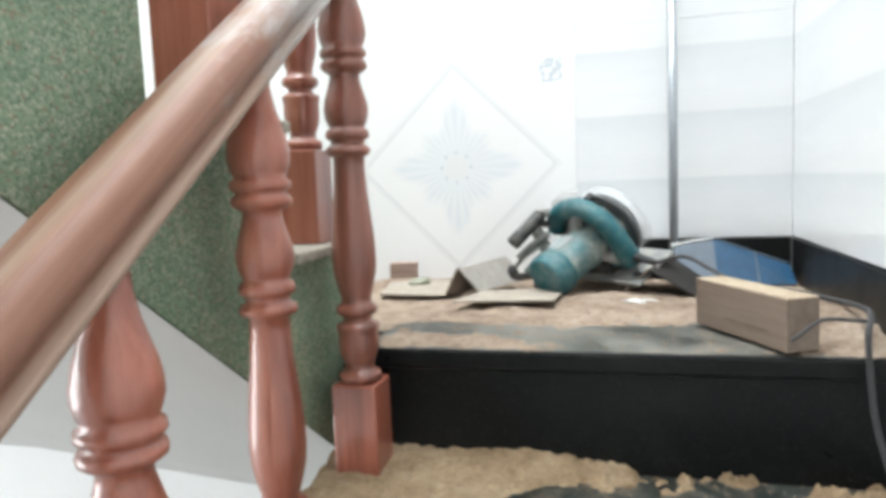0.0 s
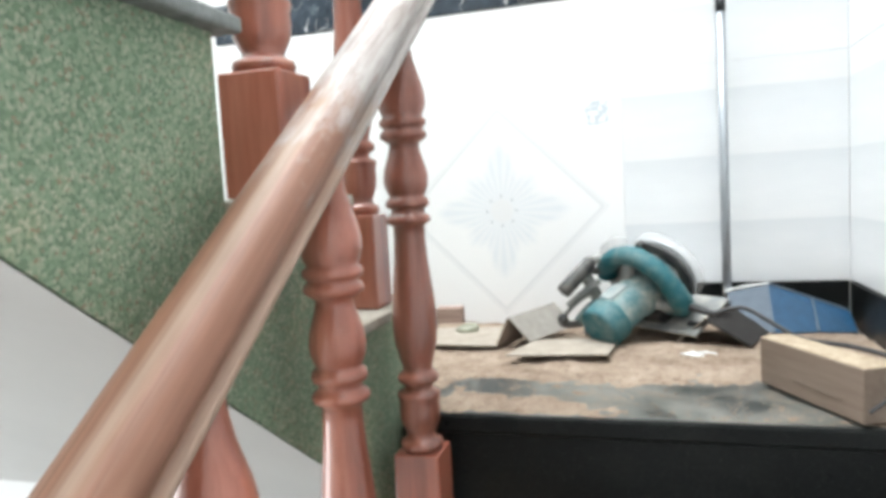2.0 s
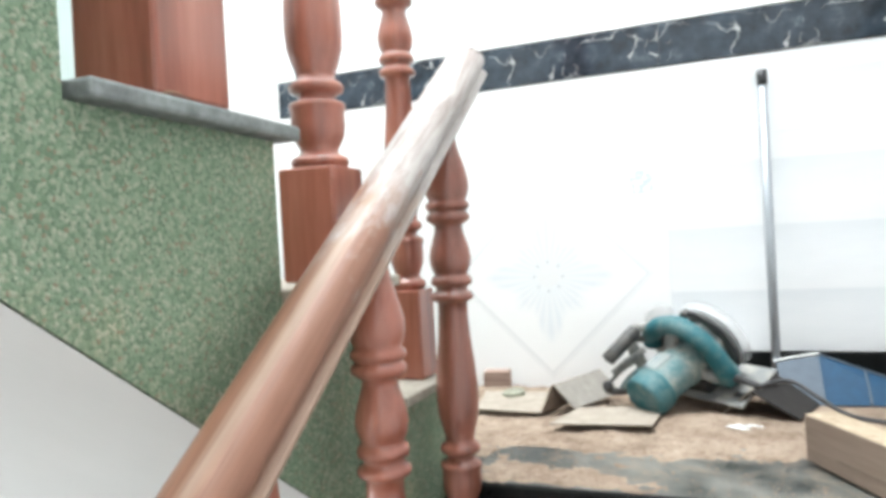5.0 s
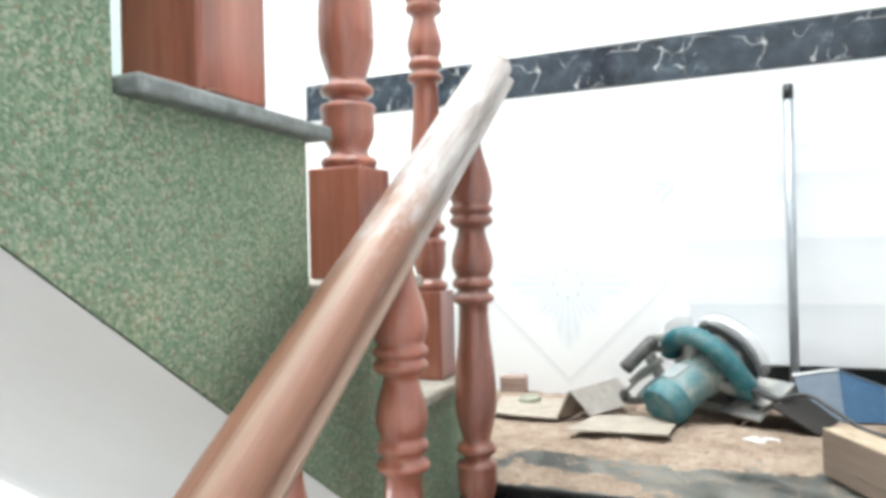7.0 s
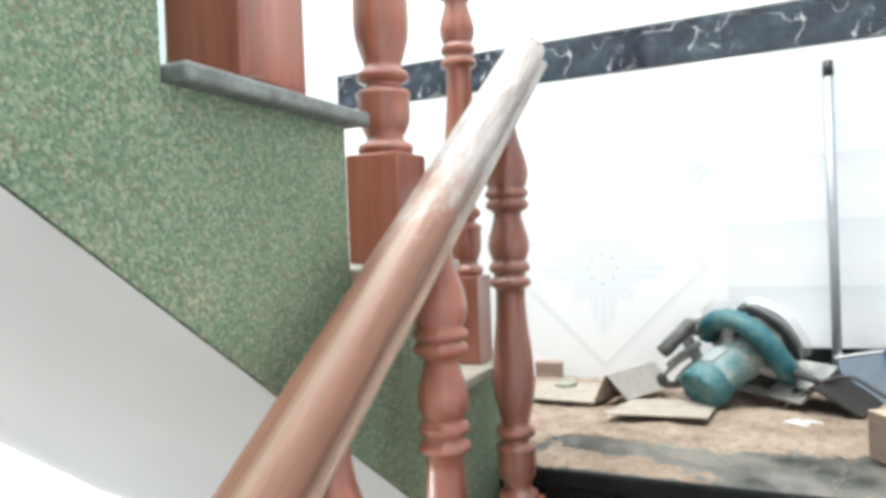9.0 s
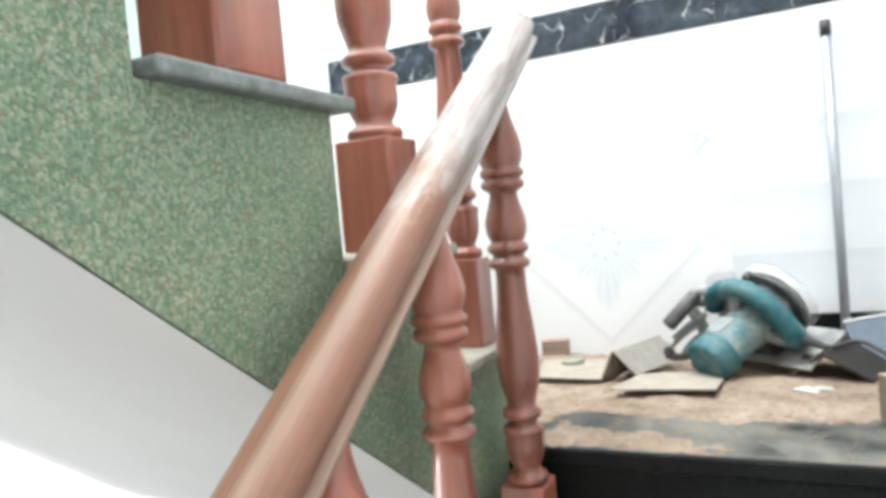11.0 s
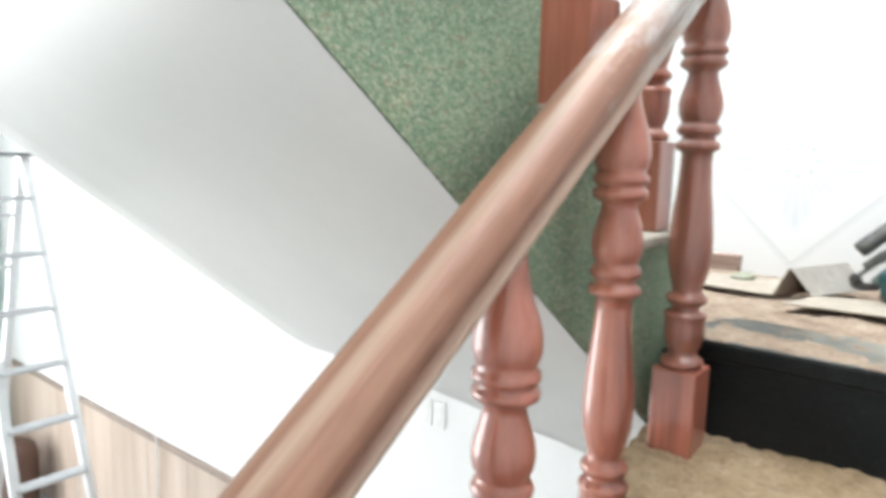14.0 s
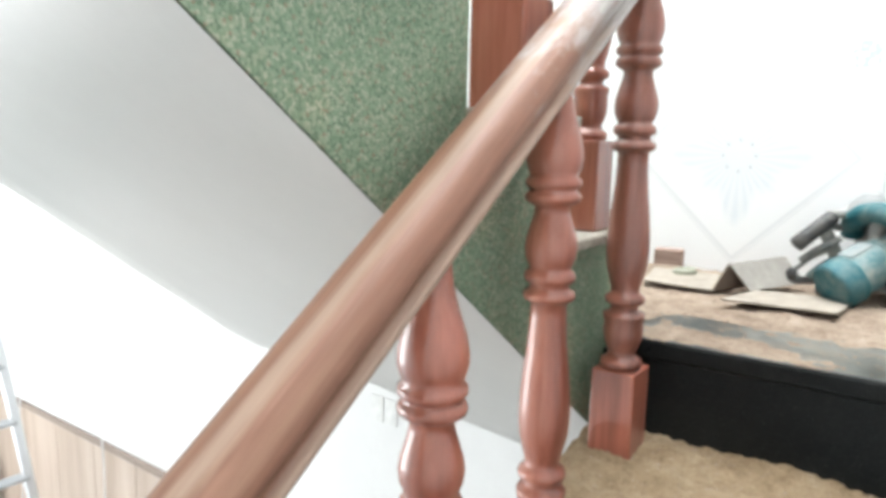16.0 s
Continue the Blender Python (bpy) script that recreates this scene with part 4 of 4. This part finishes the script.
    part("lower_housing", moved(box(0.024, 0.084, -0.062, -0.020, 0.010, 0.052, 0.010, 3), M), M_TEAL, root, "dark teal lower housing")
    part("handle_neck", tube([loc(0.004, 0.078, 0.056), loc(-0.006, 0.058, 0.064), loc(-0.010, 0.036, 0.070)], 0.013, 10), M_CAST, root, "pale worn neck", True)
    fg = [Vector((0.150, 0.515, 1.864)) - base, Vector((0.212, 0.545, 1.928)) - base]
    grip = part("front_grip", lathe([(0, 0), (0.0125, 0), (0.0155, 0.003), (0.0155, 0.03), (0.0145, 0.034), (0.0150, 0.038), (0.0145, 0.088), (0.010, 0.094), (0, 0.094)], 24, None, between(*fg)), M_DARK, root, "dark grey front grip", True)
    part("grip_hole", lathe([(0, 0), (0.007, 0), (0.007, 0.001), (0, 0.001)], 14, None, between(fg[0] - (fg[1] - fg[0]) * 0.004, fg[0] - (fg[1] - fg[0]))), M_CAP, grip, "dark hollow end")
    part("bracket", tube([tuple(fg[1]), loc(-0.075, 0.058, 0.02), loc(-0.045, 0.030, 0.02)], 0.009, 10), M_CAST, root, "", True)
    part("lower_guard_lever", tube([loc(-0.135, -0.020, 0.01), loc(-0.110, 0.012, 0.02), loc(-0.070, 0.022, 0.03), loc(-0.045, 0.004, 0.05)], 0.007, 8), M_CAST, root, "bent metal lever", True)
    part("guard_link", tube([tuple(fg[0] + (fg[1] - fg[0]) * 0.7), loc(-0.088, 0.018, 0.03), loc(-0.060, -0.020, 0.05), loc(-0.062, -0.055, 0.06)], 0.008, 8), M_GUARD, root, "", True)
    w = lambda *q: tuple(Vector(q) - base)
    part("support_arm", tube([w(0.196, 0.548, 1.896), w(0.220, 0.562, 1.840), w(0.234, 0.566, 1.790)], 0.013, 10), M_CAST, root, "dusty cast support arm", True)
    part("lock_lever", tube([w(0.176, 0.540, 1.800), w(0.205, 0.548, 1.830), w(0.250, 0.560, 1.852)], 0.008, 8), M_TEAL_DUSTY, root, "dusty metal lever", True)
    part("guide_lever", tube([w(0.158, 0.540, 1.832), w(0.188, 0.536, 1.858), w(0.226, 0.545, 1.884)], 0.0065, 8, 0.5), M_CAST, root, "pale metal guide lever", True)
    part("guide_rod", tube([w(0.150, 0.545, 1.812), w(0.176, 0.545, 1.838), w(0.212, 0.550, 1.862)], 0.0045, 8), M_CAST, root, "thin metal guide rod", True)
    part("wing_bolt", moved(lathe([(0, 0), (0.008, 0), (0.012, 0.004), (0.012, 0.012), (0.007, 0.016), (0, 0.016)], 10), between(w(0.152, 0.535, 1.806), w(0.110, 0.480, 1.800))), M_DARK, root, "dark wing bolt")
    part("guide_foot", tube([w(0.140, 0.545, 1.798), w(0.156, 0.548, 1.790), w(0.185, 0.555, 1.792)], 0.0085, 8, 0.8), M_GUARD, root, "dark metal guide foot", True)
    part("foot_block", moved(box(-0.030, 0.030, -0.024, 0.024, 0, 0.042, 0.006, 2), Matrix.Translation(Vector(w(0.222, 0.572, 1.762))) @ pose(0, 0, 0, 0, 0, -38)), M_GUARD, root, "dark metal foot block")
    part("spring_case", moved(lathe([(0, 0), (0.020, 0), (0.022, 0.004), (0.022, 0.020), (0.016, 0.024), (0, 0.024)], 18), M @ pose(-0.072, 0.030, 0.02)), M_CAST, root)
    part("depth_knob", moved(lathe([(0, 0), (0.013, 0), (0.015, 0.004), (0.015, 0.014), (0.011, 0.018), (0, 0.018)], 12), M @ pose(-0.098, 0.008, 0.012)), M_DARK, root, "dark knob")
    plate = part("base_plate", moved(prism([(-0.140, -0.058), (0.118, -0.058), (0.126, 0.070), (-0.125, 0.070)], -0.0025, 0.0025, "z", 0.001), M @ pose(0, -0.072, 0.015, 90, 0, 0)), M_CAST, root, "dusty metal base plate")
    part("plate_slot", moved(box(0.085, 0.115, 0.030, 0.044, -0.003, 0.0031), M @ pose(0, -0.072, 0.015, 90, 0, 0)), M_DARK, plate, "dark slot")
    part("cable_sleeve", tube([loc(0.084, -0.032, 0.047), loc(0.118, -0.029, 0.051), loc(0.160, -0.034, 0.056)], 0.0085, 10, 1, 6, [0.011, 0.0085, 0.006]), M_CABLE, root, "rubber cable sleeve", True)
    end = M @ Vector((0.158, -0.034, 0.056)) + base
    return root, end


saw, cable_start = circular_saw()

bm = tube([tuple(cable_start), (0.490, 0.440, 1.843), (0.530, 0.390, 1.826), (0.572, 0.345, 1.806), (0.640, 0.315, 1.800), (0.695, 0.235, 1.796), (0.705, 0.140, 1.802),
           (0.690, 0.070, 1.802), (0.680, 0.047, 1.786), (0.681, 0.041, 1.740), (0.688, 0.036, 1.670), (0.700, 0.010, 1.604), (0.690, -0.060, 1.592)], 0.0041, 8)
tagged(finish("power_cable", bm, M_CABLE, None, True), "black power cable trailing over the landing edge", "cable")
bm = tube([(0.592, 0.055, 1.774), (0.606, 0.054, 1.786), (0.622, 0.056, 1.799), (0.640, 0.060, 1.803), (0.668, 0.062, 1.801), (0.696, 0.066, 1.799)], 0.0026, 8)
tagged(finish("thin_wire", bm, M_CABLE, None, True), "thin dark wire looped round the timber offcut", "wire")

card = tagged(empty("cardboard_sheet", pose(0.10, 0.45, ZL + 0.008)), "creased brown cardboard folded up like a tent", "cardboard")
o = Vector((0.10, 0.45, ZL + 0.008))
pt = lambda *q: Vector(q) - o
sheet([pt(-0.120, 0.425, 1.770), pt(0.023, 0.424, 1.768), pt(0.075, 0.600, 1.772), pt(-0.150, 0.590, 1.772)], 0.003, "left_flap", M_CARD, card)
# inner face of the tent: its shade is put into the darker brown
sheet([pt(0.023, 0.424, 1.768), pt(0.044, 0.450, 1.822), pt(0.118, 0.610, 1.826), pt(0.097, 0.588, 1.772)], 0.003, "left_slope", M_CARD_SHADED, card)
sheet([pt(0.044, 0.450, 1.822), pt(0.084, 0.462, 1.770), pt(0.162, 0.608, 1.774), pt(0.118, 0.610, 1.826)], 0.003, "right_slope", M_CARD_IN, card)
flap = tagged(empty("cardboard_flap", pose(0.16, 0.42, ZL + 0.008)), "flat grey-brown cardboard flap lying in sawdust", "cardboard")
o = Vector((0.16, 0.42, ZL + 0.008))
sheet([pt(0.062, 0.322, 1.774), pt(0.250, 0.352, 1.771), pt(0.266, 0.500, 1.771), pt(0.096, 0.466, 1.771)], 0.003, "panel", M_CARD, flap)
tent = tagged(empty("cardboard_wedge", pose(0.48, 0.52, ZL + 0.006)), "dark folded cardboard wedge beside the saw", "cardboard")
o = Vector((0.48, 0.52, ZL + 0.006))
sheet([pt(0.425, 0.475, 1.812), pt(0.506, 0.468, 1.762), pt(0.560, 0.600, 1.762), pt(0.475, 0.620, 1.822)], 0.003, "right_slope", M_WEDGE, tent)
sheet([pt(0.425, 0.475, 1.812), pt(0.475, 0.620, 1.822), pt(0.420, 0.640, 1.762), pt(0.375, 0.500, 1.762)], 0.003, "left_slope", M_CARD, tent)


def timber_block(name, at, turn, sx, sy, sz, label, mat):
    ob = finish(name, box(-sx / 2, sx / 2, -sy / 2, sy / 2, 0, sz, 0.003, 2), mat)
    ob.matrix_basis = pose(*at, 0, 0, turn)
    return tagged(ob, label, "wood block")


block = timber_block("timber_offcut", (0.563, 0.170, ZL + 0.004), -64, 0.217, 0.052, 0.076, "pale sawn timber offcut lying near the landing edge", M_PLANK_SHADED)
# top face: wood dust, its colour also paler for the light from above
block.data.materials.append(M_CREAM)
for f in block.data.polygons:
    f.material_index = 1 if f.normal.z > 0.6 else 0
part("saw_kerf", box(-0.030, 0.070, -0.0267, -0.0257, 0.022, 0.025), M_CARD_SHADED, block, "dark saw kerf")
timber_block("small_wood_block", (-0.139, 0.655, ZL + 0.004), 8, 0.064, 0.040, 0.058, "small brown wood block half sunk in sawdust", M_BLOCK)

lid = lathe([(0, 0), (0.024, 0), (0.026, 0.003), (0.026, 0.012), (0.023, 0.014), (0.022, 0.010), (0, 0.010)], 28)
M_LID = plain("pale_green_glass", (0.26, 0.265, 0.20), 0.4)
ob = finish("jar_lid", lid, M_LID, None, True)
ob.matrix_basis = pose(-0.072, 0.560, ZL + 0.020, 4, -6, 0)
tagged(ob, "small pale green jar lid on the sawdust", "lid")

tag = finish("paper_tag", prism([(-0.040, 0.0), (-0.012, -0.016), (0.020, -0.014), (0.032, 0.004), (0.010, 0.016), (-0.012, 0.014)], 0, 0.0012, "z"), M_PAPER)
tag.matrix_basis = pose(0.415, 0.400, ZL + 0.014, 4, 3, 12)
tagged(tag, "torn white paper tag with dark print", "paper tag")
part("print_bar", box(-0.010, 0.010, -0.006, 0.006, 0.0012, 0.0018), M_GREYBAR, tag, "grey printed bar")
part("print_bar", box(0.014, 0.022, -0.004, 0.004, 0.0012, 0.0018), M_GREYBAR, tag, "grey printed bar")

tray = tagged(empty("plastic_sheet", pose(0.60, 0.56, ZL + 0.004)), "folded blue and frosted plastic sheet leaning in the corner", "plastic sheet")
o = Vector((0.60, 0.56, ZL + 0.004))
sheet([pt(0.484, 0.652, 1.843), pt(0.567, 0.655, 1.857), pt(0.570, 0.592, 1.764), pt(0.500, 0.592, 1.764)], 0.002, "frosted_panel", M_FROST, tray, "frosted grey panel")
sheet([pt(0.5675, 0.655, 1.856), pt(0.716, 0.640, 1.800), pt(0.722, 0.600, 1.764), pt(0.5705, 0.592, 1.764)], 0.002, "blue_panel", M_BLUE, tray, "blue panel")
part("divider", tube([pt(0.648, 0.640, 1.826), pt(0.650, 0.615, 1.790), pt(0.650, 0.594, 1.766)], 0.0025, 8), M_FROST, tray, "pale divider", True)
part("rim", tube([pt(0.480, 0.650, 1.842), pt(0.524, 0.653, 1.851), pt(0.568, 0.654, 1.858)], 0.0028, 8), M_PAPER, tray, "pale rim", True)
part("rim", tube([pt(0.568, 0.654, 1.857), pt(0.640, 0.647, 1.830), pt(0.717, 0.639, 1.801)], 0.0022, 8), M_FROST, tray, "pale rim", True)

pole = tagged(empty("steel_pole", pose(0.50, 0.655, ZL + 0.004)), "slim chromed pole with a black cap leaning on the wall", "pole")
o = Vector((0.50, 0.655, ZL + 0.004))
part("tube", rod(pt(0.4865, 0.655, 1.755), pt(0.4885, 0.682, 2.440), 0.0092, 20), M_POLE, pole, "", True)
part("end_cap", rod(pt(0.4885, 0.682, 2.438), pt(0.4885, 0.683, 2.470), 0.0105, 20), M_CAP, pole, "black end cap", True)

# ---- things in the room below ----
def step_ladder():
    root = tagged(empty("step_ladder", pose(-3.0, 0.2, FLOOR)), "open aluminium step ladder standing on the floor", "ladder")
    o = Vector((-3.0, 0.2, FLOOR))
    q = lambda *v: Vector(v) - o
    zt = 1.97
    for name, xt, xb, yt, yb in (("front_rail", -3.25, -2.76, 0.245, 0.375), ("front_rail", -3.25, -2.76, 0.010, 0.020), ("rear_rail", -3.29, -3.86, 0.250, 0.170), ("rear_rail", -3.29, -3.86, 0.030, -0.050)):
        a, b = q(xt, yt, zt), q(xb, yb, FLOOR + 0.03)
        d = (a - b).normalized()
        bm = moved(box(-0.022, 0.022, -0.013, 0.013, 0, (a - b).length, 0.003), Matrix.Translation(b) @ d.to_track_quat("Z", "Y").to_matrix().to_4x4())
        rail = part(name, bm, M_ALU, root)
        part("foot", moved(box(-0.026, 0.026, -0.018, 0.018, -0.03, 0.03, 0.004), Matrix.Translation(b) @ pose(0, 0, 0)), M_CAP, rail, "black rubber foot")
    k = 0
    while k < 8:
        z = 1.775 - 0.259 * k
        s = (zt - z) / (zt - FLOOR)
        x = -3.25 + 0.49 * s
        part("step", box(x + 3.0 - 0.035, x + 3.0 + 0.035, 0.010 + 0.010 * s - 0.2, 0.245 + 0.13 * s - 0.2, z - FLOOR - 0.009, z - FLOOR + 0.009, 0.003), M_RUNG, root)
        xr = -3.29 - 0.57 * s
        part("rear_brace", box(xr + 3.0 - 0.008, xr + 3.0 + 0.008, 0.030 - 0.08 * s - 0.2, 0.250 - 0.08 * s - 0.2, z - FLOOR - 0.10, z - FLOOR - 0.08, 0.002), M_ALU, root)
        k += 1
    part("top_cap", box(-0.32, -0.20, -0.235, 0.075, zt - FLOOR, zt - FLOOR + 0.016, 0.004), M_TOPCAP, root, "grey top platform")
    return root


step_ladder()
crate = tagged(empty("red_bin", pose(-4.74, 0.40, FLOOR)), "red plastic bin with a pale lid on the floor", "bin")
part("bin_body", prism([(-0.13, 0), (0.13, 0), (0.15, 0.36), (-0.15, 0.36)], -0.13, 0.13, "y", 0.012), M_RED, crate, "", False)
part("bin_lid", box(-0.16, 0.16, -0.15, 0.15, 0.361, 0.40, 0.012, 2), M_SWITCH, crate, "pale lid")
ob = finish("brown_pail", lathe([(0, 0), (0.095, 0), (0.10, 0.01), (0.115, 0.20), (0.115, 0.40), (0.10, 0.47), (0.05, 0.50), (0, 0.50)], 28), M_BROWN, None, True)
ob.matrix_basis = pose(-4.42, 0.52, FLOOR)
tagged(ob, "dark brown round container on the floor by the wainscot", "container")
for x in (-1.118, -1.058):
    sw = tagged(empty("wall_switch", pose(x, WALL_Y + 0.012, 1.145)), "white plastic switch plate on the white wall", "switch", "wall switches")
    part("plate", box(-0.027, 0.027, -0.0055, 0, -0.046, 0.046, 0.0015), M_SWITCH, sw)
    for dz in (-0.018, 0.018):
        part("rocker", box(-0.012, 0.012, -0.0070, -0.0056, dz - 0.011, dz + 0.011, 0.001), M_SWITCH, sw)

M_CORD = plain("pale_grey_cord", (0.66, 0.66, 0.66), 0.6)
for pts in ([(-3.55, 0.712, 1.62), (-3.594, 0.70, 1.26), (-3.728, 0.688, 0.85), (-3.867, 0.684, 0.487), (-3.90, 0.684, 0.05), (-3.86, 0.64, FLOOR + 0.008), (-3.60, 0.58, FLOOR + 0.007)],
            [(-3.12, 0.712, 1.15), (-3.073, 0.70, 0.859), (-3.004, 0.688, 0.633), (-2.941, 0.684, 0.508), (-2.942, 0.684, 0.253), (-2.95, 0.66, FLOOR + 0.01), (-3.10, 0.60, FLOOR + 0.007)]):
    tagged(finish("hanging_cord", tube(pts, 0.004, 8), M_CORD, None, True), "thin pale cord hanging in front of the white wall", "cord", "hanging cords")
